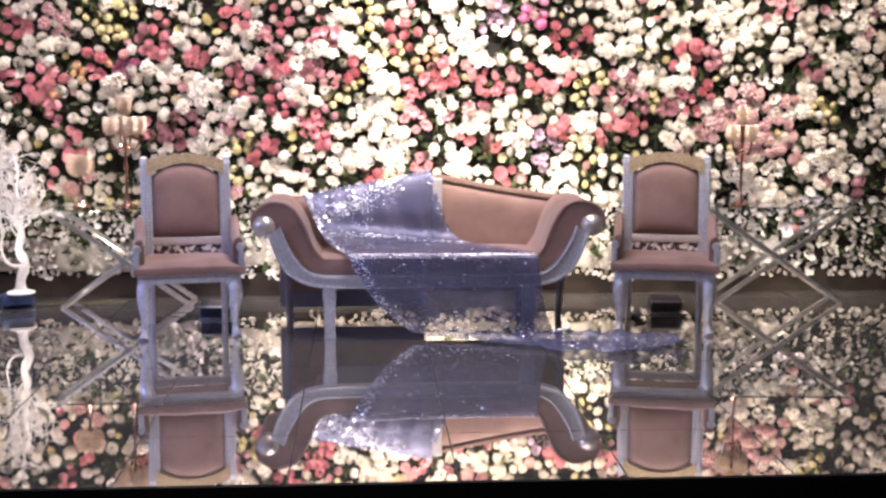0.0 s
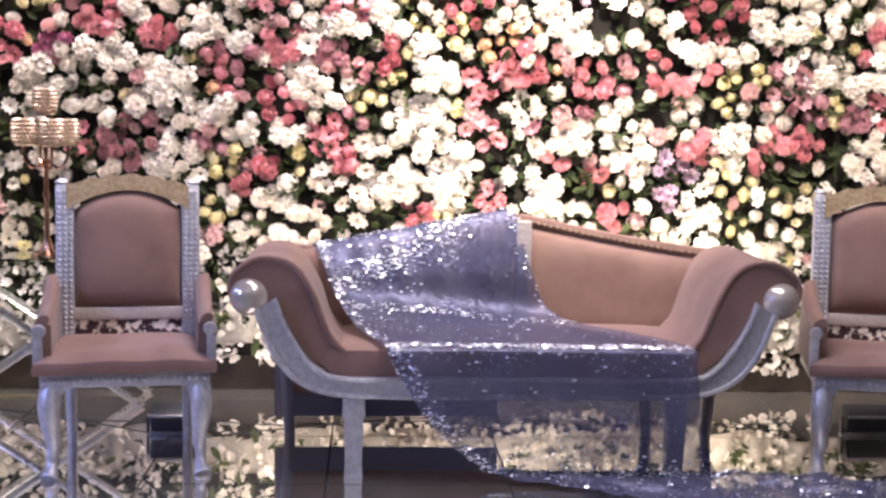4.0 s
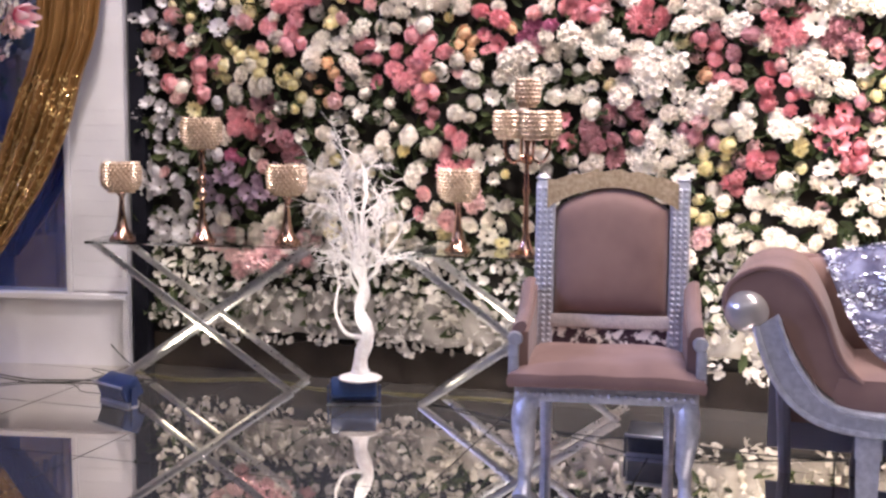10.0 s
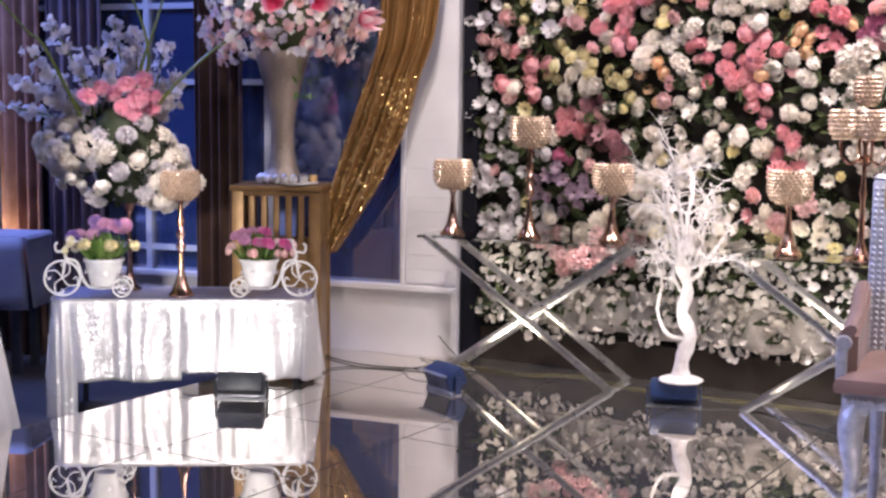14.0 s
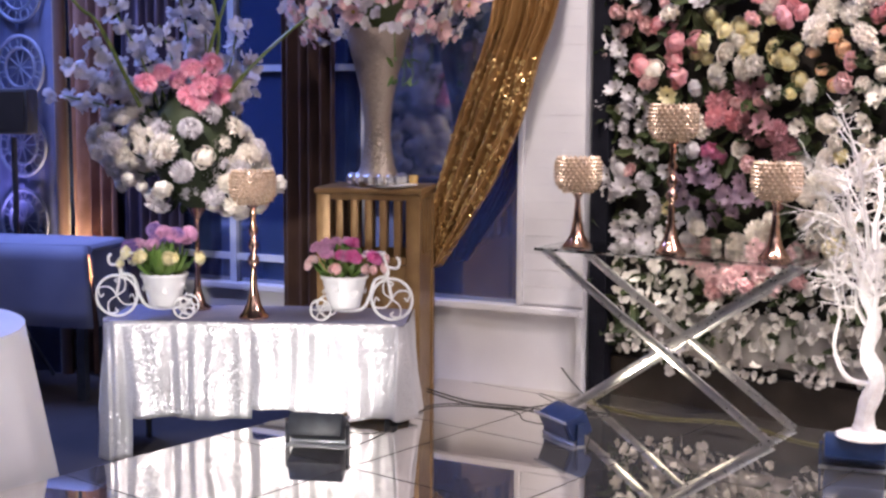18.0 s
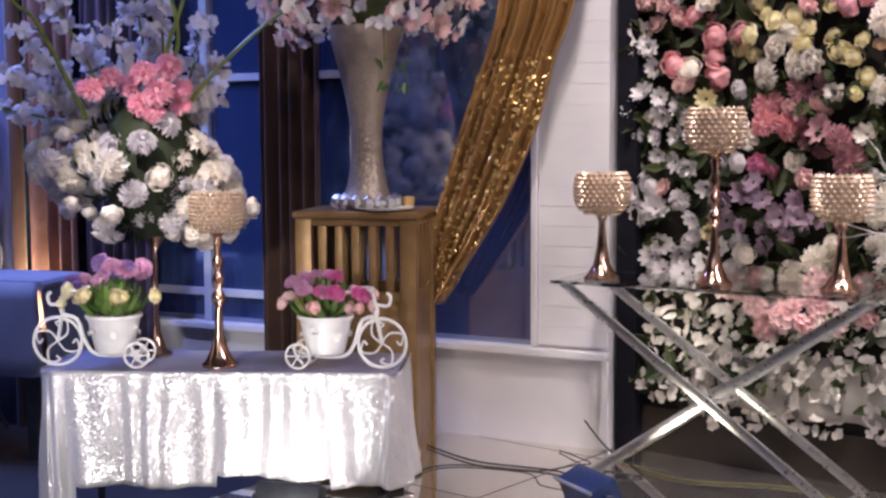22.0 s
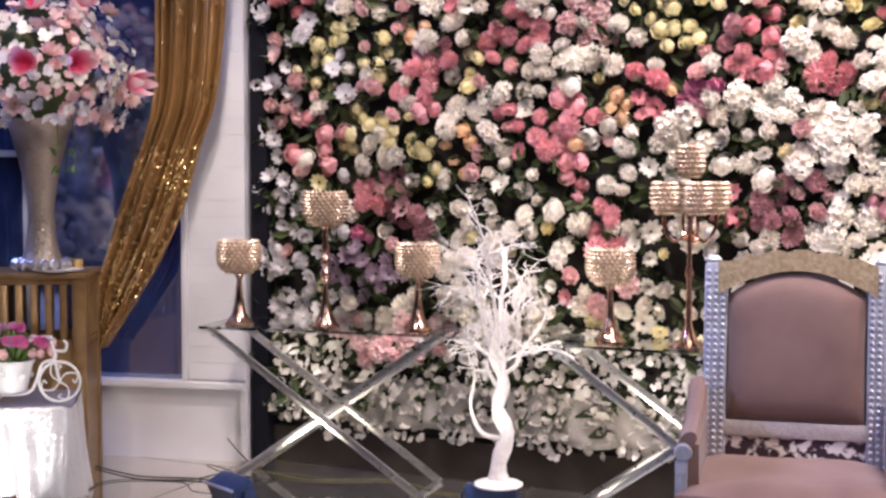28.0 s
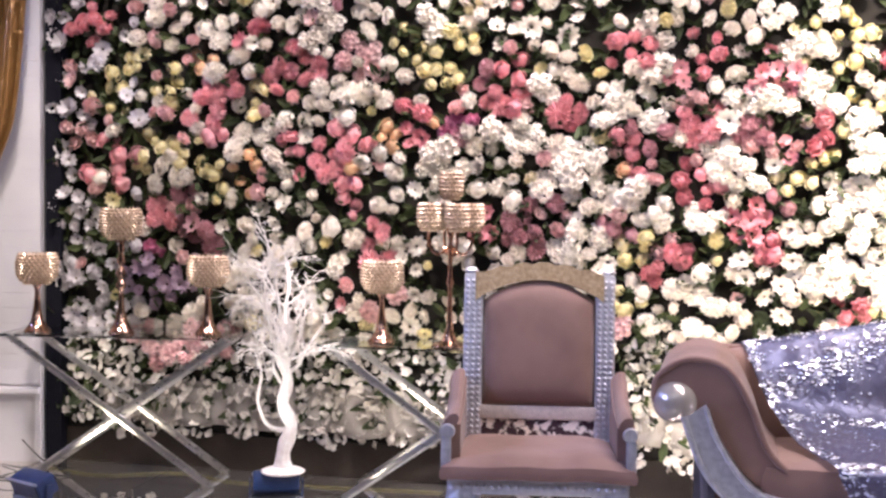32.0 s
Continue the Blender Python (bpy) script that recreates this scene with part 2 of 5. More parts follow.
NAVY = material("dark_navy_board", (0.007, 0.007, 0.011), 0.6, 0, (0.012, 0.012, 0.018), 6, 60, 0.1, 0.08)
VASE_M = sequin("silver_glitter", (0.27, 0.215, 0.175), (0.36, 0.30, 0.25), 150, 0.5, 0.4, 0.5)
GOLD_WOOD = material("bronze_gold_wood", (0.27, 0.16, 0.065), 0.38, 0.4, (0.18, 0.10, 0.04), 7, 90, 0.2)
BLUE_GLASS = material("night_blue_glass", (0.035, 0.062, 0.17), 0.05, 0.0, (0.045, 0.075, 0.20), 2, 5, 0.0, 0.9)
FRAME_M = material("grey_window_frame", (0.56, 0.58, 0.64), 0.4, 0.0, (0.48, 0.50, 0.56), 5)
LAMP_BLACK = material("lamp_housing", (0.02, 0.022, 0.03), 0.4, 0, (0.035, 0.04, 0.05), 20)
LAMP_RIM = material("lamp_rim", (0.45, 0.46, 0.5), 0.35, 0.6)
CABLE_BLACK = material("black_cable", (0.012, 0.012, 0.012), 0.5)
CABLE_YELLOW = material("yellow_cable", (0.17, 0.145, 0.03), 0.6)


# ---- mesh helpers ----
class Geo:
    def __init__(self):
        self.v, self.f, self.m = [], [], []

    def add(self, verts, faces, m=None, mat=0):
        k = len(self.v)
        self.v += [tuple(m @ Vector(p)) if m else tuple(p) for p in verts]
        self.f += [tuple(i + k for i in q) for q in faces]
        self.m += [mat] * len(faces)
        return self

    def join(self, other, m=None, mat=None):
        k = len(self.v)
        self.v += [tuple(m @ Vector(p)) for p in other.v] if m else other.v
        self.f += [tuple(i + k for i in q) for q in other.f]
        self.m += other.m if mat is None else [mat] * len(other.f)
        return self

    def box(self, x0, x1, y0, y1, z0, z1, m=None, bevel=0.0):
        if bevel:
            b = bevel
            bm = bmesh.new()
            bmesh.ops.create_cube(bm, size=1)
            bmesh.ops.scale(bm, vec=(x1 - x0, y1 - y0, z1 - z0), verts=bm.verts)
            bmesh.ops.translate(bm, vec=((x0 + x1) / 2, (y0 + y1) / 2, (z0 + z1) / 2), verts=bm.verts)
            bmesh.ops.bevel(bm, geom=bm.edges[:], offset=b, segments=2, affect="EDGES", profile=0.6)
            bm.verts.index_update()
            self.add([v.co[:] for v in bm.verts], [[v.index for v in f.verts] for f in bm.faces], m)
            bm.free()
            return self
        p = [(x, y, z) for z in (z0, z1) for y in (y0, y1) for x in (x0, x1)]
        return self.add(p, [(0, 2, 3, 1), (4, 5, 7, 6), (0, 1, 5, 4), (2, 6, 7, 3), (0, 4, 6, 2), (1, 3, 7, 5)], m)

    def lathe(self, prof, seg=16, m=None):
        vs, fs = [], []
        for r, z in prof:
            vs += [(r * math.cos(2 * math.pi * i / seg), r * math.sin(2 * math.pi * i / seg), z) for i in range(seg)]
        for j in range(len(prof) - 1):
            for i in range(seg):
                k = (i + 1) % seg
                fs.append((j * seg + i, j * seg + k, (j + 1) * seg + k, (j + 1) * seg + i))
        fs.append(tuple(range(seg))[::-1])
        fs.append(tuple((len(prof) - 1) * seg + i for i in range(seg)))
        return self.add(vs, fs, m)

    def tube(self, pts, rad, seg=6, m=None, flat=1.0):
        pts = [Vector(p) for p in pts]
        rads = rad if isinstance(rad, (list, tuple)) else [rad] * len(pts)
        vs, fs = [], []
        side = None
        for j, p in enumerate(pts):
            d = (pts[min(j + 1, len(pts) - 1)] - pts[max(j - 1, 0)]).normalized()
            if side is None:
                side = d.orthogonal().normalized()
            side = (side - d * side.dot(d)).normalized()
            up = d.cross(side)
            for i in range(seg):
                a = 2 * math.pi * i / seg
                vs.append(p + (side * math.cos(a) + up * math.sin(a) * flat) * rads[j])
        for j in range(len(pts) - 1):
            for i in range(seg):
                k = (i + 1) % seg
                fs.append((j * seg + i, j * seg + k, (j + 1) * seg + k, (j + 1) * seg + i))
        fs.append(tuple(range(seg))[::-1])
        fs.append(tuple((len(pts) - 1) * seg + i for i in range(seg)))
        return self.add(vs, fs, m)

    def sheet(self, fn, nu, nv, m=None):
        vs = [fn(i / nu, j / nv) for j in range(nv + 1) for i in range(nu + 1)]
        fs = [(j * (nu + 1) + i, j * (nu + 1) + i + 1, (j + 1) * (nu + 1) + i + 1, (j + 1) * (nu + 1) + i)
              for j in range(nv) for i in range(nu)]
        return self.add(vs, fs, m)

    def extrude(self, outline, y0, y1, m=None):
        """A flat outline in x and z, given thickness along y."""
        k = len(outline)
        vs = [(x, y0, z) for x, z in outline] + [(x, y1, z) for x, z in outline]
        fs = [tuple(range(k)), tuple(range(2 * k - 1, k - 1, -1))]
        fs += [(i, i + k, (i + 1) % k + k, (i + 1) % k) for i in range(k)]
        return self.add(vs, fs, m)

    def band(self, inner, outer, y0, y1, m=None):
        """A strip between two lines in x and z, given thickness along y."""
        k = len(inner)
        vs = [(x, y, z) for y in (y0, y1) for line in (inner, outer) for x, z in line]
        fs = []
        for i in range(k - 1):
            a, b, c, d = i, i + 1, k + i + 1, k + i
            fs += [(a, b, c, d), (a + 2 * k, d + 2 * k, c + 2 * k, b + 2 * k), (a, a + 2 * k, b + 2 * k, b), (d, c, c + 2 * k, d + 2 * k)]
        fs += [(0, k, 3 * k, 2 * k), (k - 1, 3 * k - 1, 4 * k - 1, 2 * k - 1)]
        return self.add(vs, fs, m)

    def mesh(self, name, mats, smooth=True):
        me = bpy.data.meshes.new(name)
        me.from_pydata(self.v, [], self.f)
        for mm in mats if isinstance(mats, (list, tuple)) else [mats]:
            me.materials.append(mm)
        if any(self.m):
            me.polygons.foreach_set("material_index", self.m)
        if smooth:
            me.polygons.foreach_set("use_smooth", [True] * len(self.f))
            me.set_sharp_from_angle(angle=radians(38))
        me.update()
        return me


def part(name, geo, mats, parent=None, label="", smooth=True, m=None, thick=0.0):
    ob = new(name, geo if isinstance(geo, bpy.types.Mesh) else geo.mesh(name, mats, smooth))
    if parent:
        ob.parent = parent
    if m:
        ob.matrix_basis = m
    if thick:
        sol = ob.modifiers.new("thickness", "SOLIDIFY")
        sol.thickness = thick
    return tagged(ob, label) if label else ob


def thing(name, label, category, m=None, group="", kind=""):
    ob = new(name)
    ob.empty_display_size = 0.1
    if m:
        ob.matrix_basis = m
    return tagged(ob, label, category, group, kind)


def setting(name, geo, mats, label, category="", smooth=False):
    return tagged(new(name, geo.mesh(name, mats, smooth)), label, category or name.split("_")[0], kind="structure")


# coated night glass mirrors more than a bare pane
BLUE_GLASS.node_tree.nodes["Principled BSDF"].inputs["IOR"].default_value = 2.5


# ---- the hall ----
FLOOR_Z = -0.2
hall = setting("floor", Geo().box(-13, 8, -12, 6, FLOOR_Z - 0.1, FLOOR_Z), HALL, "dark hall carpet beside the raised stage", "floor")
setting("ceiling", Geo().box(-13, 8, -12, 6, 4.6, 4.75), WALLPAINT, "dark hall ceiling above the stage", "ceiling")
setting("wall_south", Geo().box(-13, 8, -12.2, -12, FLOOR_Z, 4.6), WALLPAINT, "dark plain hall wall behind the guests", "wall")
setting("wall_east", Geo().box(7.8, 8, -12, 6, FLOOR_Z, 4.6), WALLPAINT, "dark plain hall side wall", "wall")
setting("wall_west", Geo().box(-13.2, -13, -12, 6, FLOOR_Z, 4.6), WALLPAINT, "dark plain hall side wall", "wall")
setting("wall_north", Geo().box(-13, 8, 6, 6.2, FLOOR_Z, 4.6), WALLPAINT, "dark plain hall end wall", "wall")

# raised stage with mirror panels
STAGE = (-5.6, 4.8, -3.3, 2.0)
stage = setting("stage", Geo().box(STAGE[0], STAGE[1], STAGE[2], STAGE[3], FLOOR_Z, -0.006), SEAM, "low black stage platform under mirror panels", "stage")
PANEL = 0.8
for i in range(13):
    for j in range(7):
        x0, y0 = STAGE[0] + 0.015 + i * PANEL, -3.29 + j * PANEL
        x1, y1 = min(x0 + PANEL, STAGE[1]) - 0.008, min(y0 + PANEL, STAGE[3]) - 0.008
        if x1 - x0 > 0.1 and y1 - y0 > 0.1:
            part("mirror_panel", Geo().box(x0, x1, y0, y1, -0.006, 0), MIRROR, stage, smooth=False)

# white boarded wall with the window beside the flower wall
WX0, WX1, WY = -8.9, -4.79, 1.64
# the window wall turns twelve degrees towards the hall from the end of the flower wall
TURN = Matrix.Translation((WX1, WY, 0)) @ Matrix.Rotation(radians(12), 4, "Z") @ Matrix.Translation((-WX1, -WY, 0))
SILL_Z = 0.43
g = Geo()
g.box(WX0, WX1, WY, WY + 0.15, FLOOR_Z, SILL_Z)
g.box(-5.12, WX1, WY, WY + 0.15, SILL_Z, 4.6)
g.box(WX0, -5.12, WY, WY + 0.15, 2.9, 4.6)
side_wall = setting("wall_window_side", g, SIDING, "white boarded wall around the window", "wall")
side_wall.matrix_basis = TURN
for k in range(28):
    z0 = SILL_Z + 0.02 + k * 0.088
    part("board", Geo().box(-5.115, WX1 + 0.002, WY - 0.012, WY, z0, z0 + 0.0866), SIDING, side_wall, smooth=False)
sill = setting("window_sill", Geo().box(WX0, WX1 + 0.004, WY - 0.05, WY - 0.002, SILL_Z - 0.03, SILL_Z + 0.005, bevel=0.006), SIDING, "white window sill board", "sill")
sill.matrix_basis = TURN
casing = setting("trim", Geo().box(-5.145, -5.117, WY - 0.03, WY + 0.1, SILL_Z + 0.006, 2.9, bevel=0.004), SIDING, "white casing strip beside the window", "trim")
casing.matrix_basis = TURN
bead = setting("trim_corner", Geo().box(WX1 - 0.03, WX1 + 0.005, WY - 0.022, WY - 0.003, 0.01, SILL_Z - 0.032, bevel=0.005), SIDING, "white corner bead below the sill", "trim")
bead.matrix_basis = TURN
# window with panes
win = tagged(new("window_1"), "dark blue night window with grey mullions", "window", kind="structure")
win.matrix_basis = TURN
XS = [-8.8, -7.96, -7.46, -6.98, -6.58, -6.09, -5.15]
ZS = [SILL_Z, 0.58, 1.67, 2.16, 2.88]
for x in XS:
    part("mullion", Geo().box(x - 0.022, x + 0.022, WY + 0.03, WY + 0.10, SILL_Z, 2.9), FRAME_M, win, smooth=False)
for z in ZS[1:]:
    for a, b in zip(XS[:-2], XS[1:-1]):
        part("crossbar", Geo().box(a + 0.022, b - 0.022, WY + 0.035, WY + 0.095, z - 0.018, z + 0.018), FRAME_M, win, smooth=False)
for a, b in zip(XS[:-1], XS[1:]):
    part("pane", Geo().box(a, b, WY + 0.06, WY + 0.068, SILL_Z, 2.9), BLUE_GLASS, win, smooth=False)


# ---- flower wall ----
def petal_sheet(length, width, cup, lift, nu=2, nv=2):
    """A petal that starts at the origin and points along x."""
    def fn(u, v):
        w = width * math.sin(math.pi * min(0.93, 0.18 + 0.75 * v)) * (u - 0.5)
        return (length * v * math.cos(lift * v), w, length * v * math.sin(lift * v) * 1.0 + cup * (2 * u - 1) ** 2 * width)
    return Geo().sheet(fn, nu, nv)


def round_petal(length, width, cup, lift, nu=2, nv=3):
    """A petal with a broad rounded tip."""
    def fn(u, v):
        w = width * math.sqrt(max(0.0, 1 - ((v - 0.58) / 0.6) ** 2)) * (u - 0.5)
        return (length * v * math.cos(lift * v), w, length * v * math.sin(lift * v) + cup * (2 * u - 1) ** 2 * width)
    return Geo().sheet(fn, nu, nv)


def ball(r, rnd):
    """A full round rose: rings of cupped petals with flaring lips over a dark-gapped heart."""
    g = Geo()
    for num, low, high, size in ((6, 1.9, 1.05, 1.0), (6, 1.45, 0.72, 0.9), (5, 1.05, 0.42, 0.84), (3, 0.7, 0.2, 0.76)):
        a0 = rnd.random() * 6
        for i in range(num):
            turn, swell, lip, dip = a0 + i * 2 * math.pi / num, rnd.uniform(0.9, 1.08), rnd.uniform(0.1, 0.3), rnd.uniform(-0.12, 0.12)

            def fn(u, v):
                th = low + dip + (high - low) * v + 0.16 * (2 * u - 1) ** 2 * v
                ph = turn + (2 * u - 1) * math.pi / num * 1.02
                rr = r * size * swell * (0.9 + lip * v * v - 0.12 * (2 * u - 1) ** 2)
                return (rr * math.sin(th) * math.cos(ph), rr * math.sin(th) * math.sin(ph), 0.25 * r + rr * 0.8 * math.cos(th))
            g.sheet(fn, 2, 2)
    return g.lathe([(0.3 * r, -0.3 * r), (0.72 * r, 0.1 * r), (0.7 * r, 0.38 * r), (0.48 * r, 0.68 * r), (0.12 * r, 0.8 * r)], 8)


def rose(r, rnd):
    g = Geo()
    for ring, (num, size, tilt, z) in enumerate(((7, 1.0, 0.1, 0.0), (6, 0.92, 0.45, 0.12), (5, 0.8, 0.85, 0.2), (4, 0.6, 1.2, 0.26))):
        p = petal_sheet(r * size, r * 1.4 * size, 0.12, 0.75)
        a0 = rnd.random() * 6
        for i in range(num):
            m = Matrix.Rotation(a0 + i * 2 * math.pi / num, 4, "Z") @ Matrix.Translation((0, 0, z * r)) @ Matrix.Rotation(-tilt + rnd.uniform(-0.15, 0.15), 4, "Y")
            g.join(p, m)
    return g.lathe([(0.1 * r, -0.1 * r), (0.5 * r, 0.1 * r), (0.46 * r, 0.46 * r), (0.2 * r, 0.6 * r)], 7)


def daisy(r, rnd):
    g = Geo()
    p = petal_sheet(r, r * 0.66, 0.12, 0.25)
    num = rnd.choice((8, 9, 10))
    for ring in (0, 1):
        for i in range(num - ring * 2):
            m = Matrix.Rotation(ring * 0.3 + i * 2 * math.pi / (num - ring * 2), 4, "Z") @ Matrix.Translation((0, 0, 0.05 * r * ring)) @ Matrix.Rotation(rnd.uniform(-0.45, -0.05) - 0.25 * ring, 4, "Y")
            g.join(p, m)
    eye = Geo().lathe([(0.24 * r, 0.02 * r), (0.2 * r, 0.14 * r), (0.08 * r, 0.18 * r)], 7)
    return g.join(eye, mat=1)


def puff(r, rnd):
    """A head of many small frilled florets."""
    g = Geo()
    p = round_petal(r * 0.40, r * 0.42, 0.15, 0.35, 2, 2)
    g.lathe([(0.5 * r, 0.1 * r), (0.72 * r, 0.25 * r), (0.5 * r, 0.5 * r), (0.15 * r, 0.58 * r)], 8)
    for k in range(19):
        t = k / 18
        a, s = k * 2.4, 0.95 * math.sqrt(t)
        c = Vector((r * s * math.cos(a), r * s * math.sin(a), r * 0.6 * math.sqrt(max(0, 1.05 - s * s))))
        q = c.normalized().to_track_quat("Z", "Y").to_matrix().to_4x4()
        for i in range(4):
            g.join(p, Matrix.Translation(c * 0.85) @ q @ Matrix.Rotation(i * 1.571 + k, 4, "Z") @ Matrix.Rotation(-0.35, 4, "Y"))
    return g


def carnation(r, rnd):
    """A round head of ruffled petals in rings."""
    g = Geo().lathe([(0.2 * r, -0.3 * r), (0.55 * r, 0.0), (0.5 * r, 0.35 * r), (0.2 * r, 0.6 * r)], 7)
    for num, low, size in ((8, 1.75, 1.0), (8, 1.3, 1.0), (7, 0.85, 0.96), (5, 0.45, 0.92)):
        a0 = rnd.random() * 6
        for i in range(num):
            turn, dip, reach = a0 + i * 2 * math.pi / num, rnd.uniform(-0.15, 0.15), rnd.uniform(0.9, 1.12)

            def fn(u, v):
                ph = turn + (2 * u - 1) * math.pi / num * (0.6 + 0.7 * v)
                frill = v * math.cos(u * 4 * math.pi)
                th = low + dip + 0.2 * frill
                rr = r * size * (0.35 + 0.65 * reach * v + 0.09 * frill)
                return (rr * math.sin(th) * math.cos(ph), rr * math.sin(th) * math.sin(ph), 0.15 * r + rr * 0.85 * math.cos(th))
            g.sheet(fn, 4, 2)
    return g


def orchid(r, rnd):
    g = Geo()
    p = round_petal(r, r * 0.9, 0.08, 0.3)
    for i in range(5):
        g.join(p, Matrix.Rotation(i * 1.257 + rnd.uniform(0, 0.5), 4, "Z") @ Matrix.Rotation(rnd.uniform(-0.35, 0.35), 4, "Y") @ Matrix.Rotation(rnd.uniform(-0.4, 0.4), 4, "X") @ Matrix.Scale(rnd.uniform(0.75, 1.15), 4))
    return g.lathe([(0.16 * r, 0), (0.12 * r, 0.16 * r), (0.03 * r, 0.25 * r)], 5)


def leaf(r, rnd):
    return petal_sheet(r, r * 0.5, 0.25, 0.5)


def bank(maker, r, num, seed):
    rnd = random.Random(seed)
    return [maker(r, rnd) for _ in range(num)]


BALLS = bank(ball, 0.055, 8, 6)
CARNATIONS = bank(carnation, 0.06, 5, 12)
ROSES, DAISIES, PUFFS, ORCHIDS, LEAVES = bank(rose, 0.063, 6, 1), bank(daisy, 0.063, 6, 2), bank(puff, 0.068, 5, 3), bank(orchid, 0.042, 5, 4), bank(leaf, 0.11, 4, 5)

# bunches of one colour in the planting: x, height and radius on the wall
PINK_WEST = [(-4.55, 2.46, 0.07), (-4.44, 2.53, 0.07), (-4.41, 1.73, 0.19), (-4.06, 1.45, 0.08), (-3.8, 2.02, 0.13), (-3.79, 2.19, 0.05), (-3.73, 1.89, 0.05), (-3.67, 2.12, 0.1),
             (-3.32, 1.83, 0.1), (-3.29, 2.22, 0.15), (-3.13, 1.76, 0.1), (-3, 1.95, 0.09), (-2.96, 1.57, 0.12), (-2.92, 1.84, 0.08), (-2.82, 1.3, 0.13), (-2.17, 2.06, 0.06), (-3.02, 1.02, 0.06)]
PINK_EAST = [(-1.49, 2.34, 0.12), (-1.22, 2.2, 0.05), (-1.12, 2.3, 0.14), (-1.1, 1.97, 0.12), (-1.07, 1.63, 0.07), (-0.76, 2.21, 0.13), (-0.7, 1.81, 0.07), (-0.01, 1.51, 0.11),
             (0.44, 1.37, 0.07), (0.62, 1.79, 0.11), (1.11, 1.75, 0.08), (1.28, 1.83, 0.07), (1.69, 1.41, 0.13), (3.13, 2.43, 0.1)]
RED_WEST = [(-3.56, 2.4, 0.05), (-3.51, 2.47, 0.05), (-3.25, 1.66, 0.06), (-2.63, 1.86, 0.08), (-2.63, 2, 0.07), (-2.26, 1.43, 0.09), (-2.09, 2.12, 0.12), (-2.06, 2.29, 0.06), (-1.77, 2.01, 0.07),
            (-1.68, 2.05, 0.04), (-1.51, 1.83, 0.09), (-1.4, 1.73, 0.06), (-1.31, 1.17, 0.06), (-1.23, 1.3, 0.08)]
RED_EAST = [(-1.12, 1.73, 0.08), (-1.11, 1.61, 0.1), (-0.86, 1.47, 0.1), (-0.74, 1.32, 0.06), (-0.57, 1.93, 0.11), (-0.35, 1.02, 0.1), (-0.13, 2.21, 0.16), (0.05, 1.75, 0.13), (0.07, 1.15, 0.09),
            (0.24, 1.87, 0.11), (0.65, 1.32, 0.08), (0.78, 1.04, 0.08), (0.99, 1.87, 0.09), (1.25, 1.43, 0.07), (1.31, 2.14, 0.19), (1.33, 1.99, 0.09), (1.85, 1.46, 0.1), (2.3, 2.03, 0.15), (2.33, 1.63, 0.1), (2.48, 1.73, 0.06)]
DUSK = [(-3.93, 1.42, 0.08), (-3.93, 1.58, 0.09), (-3.82, 1.34, 0.09), (-2.34, 1.86, 0.06), (-2.21, 2.19, 0.06), (-1.97, 1.4, 0.14), (-1.83, 1.52, 0.07), (-1.53, 1.81, 0.07), (-1.52, 1.43, 0.1), (-1.43, 1.87, 0.08),
        (-1.22, 1.95, 0.07), (-0.83, 1.91, 0.08), (-0.73, 1.55, 0.08), (0.81, 1.8, 0.07), (1.77, 1.78, 0.13), (1.87, 1.61, 0.13), (2.17, 1.59, 0.07), (2.51, 2, 0.09), (3.4, 1.94, 0.12)]
CREAM_WEST = [(-4.48, 2.06, 0.05), (-4.39, 2.17, 0.07), (-4.35, 2.05, 0.09), (-4.24, 2.27, 0.07), (-4.2, 1.73, 0.05), (-4.18, 1.83, 0.07), (-4.06, 2.03, 0.06), (-4.04, 1.83, 0.07), (-4.04, 2.14, 0.09), (-3.98, 2.25, 0.05),
              (-3.88, 1.7, 0.11), (-3.88, 1.9, 0.08), (-3.76, 1.7, 0.05), (-3.74, 1.56, 0.04), (-3.51, 2.05, 0.06), (-3.47, 2.16, 0.07), (-2.68, 2.39, 0.08), (-2.54, 2.3, 0.07), (-2.47, 2.21, 0.07), (-2.39, 2.17, 0.07), (-2.33, 2.37, 0.06)]
CREAM_EAST = [(-1.43, 1.3, 0.1), (-1.44, 1.05, 0.1), (-0.63, 1.7, 0.1), (-0.54, 1.89, 0.06), (-0.46, 1.78, 0.06), (-0.46, 1.93, 0.06), (-0.43, 2.39, 0.16), (-0.22, 1.03, 0.05), (-0.2, 2.05, 0.11), (1.35, 1.38, 0.07),
              (1.4, 1.67, 0.06), (1.46, 1.76, 0.12), (1.48, 1.17, 0.13), (1.57, 1.84, 0.07), (1.75, 1.15, 0.09), (1.97, 1.11, 0.07), (2.04, 1.66, 0.08), (3.51, 1.55, 0.12)]
PEACH = [(-3.85, 2.32, 0.09), (-3.56, 1.66, 0.12), (-3, 1.72, 0.06), (-2.76, 1.89, 0.08), (-2.51, 1.94, 0.05), (-1.47, 1.7, 0.03), (0.1, 1.94, 0.09), (0.23, 2.02, 0.11), (0.39, 1.9, 0.09)]
LILAC_LIT = [(-4.71, 1.75, 0.09), (-4.69, 2.48, 0.09), (-4.66, 2.06, 0.14), (-4.64, 2.28, 0.14), (-4.62, 1.59, 0.18), (-4.55, 1.39, 0.14), (-4.48, 1.55, 0.1), (3.35, 0.68, 0.2)]
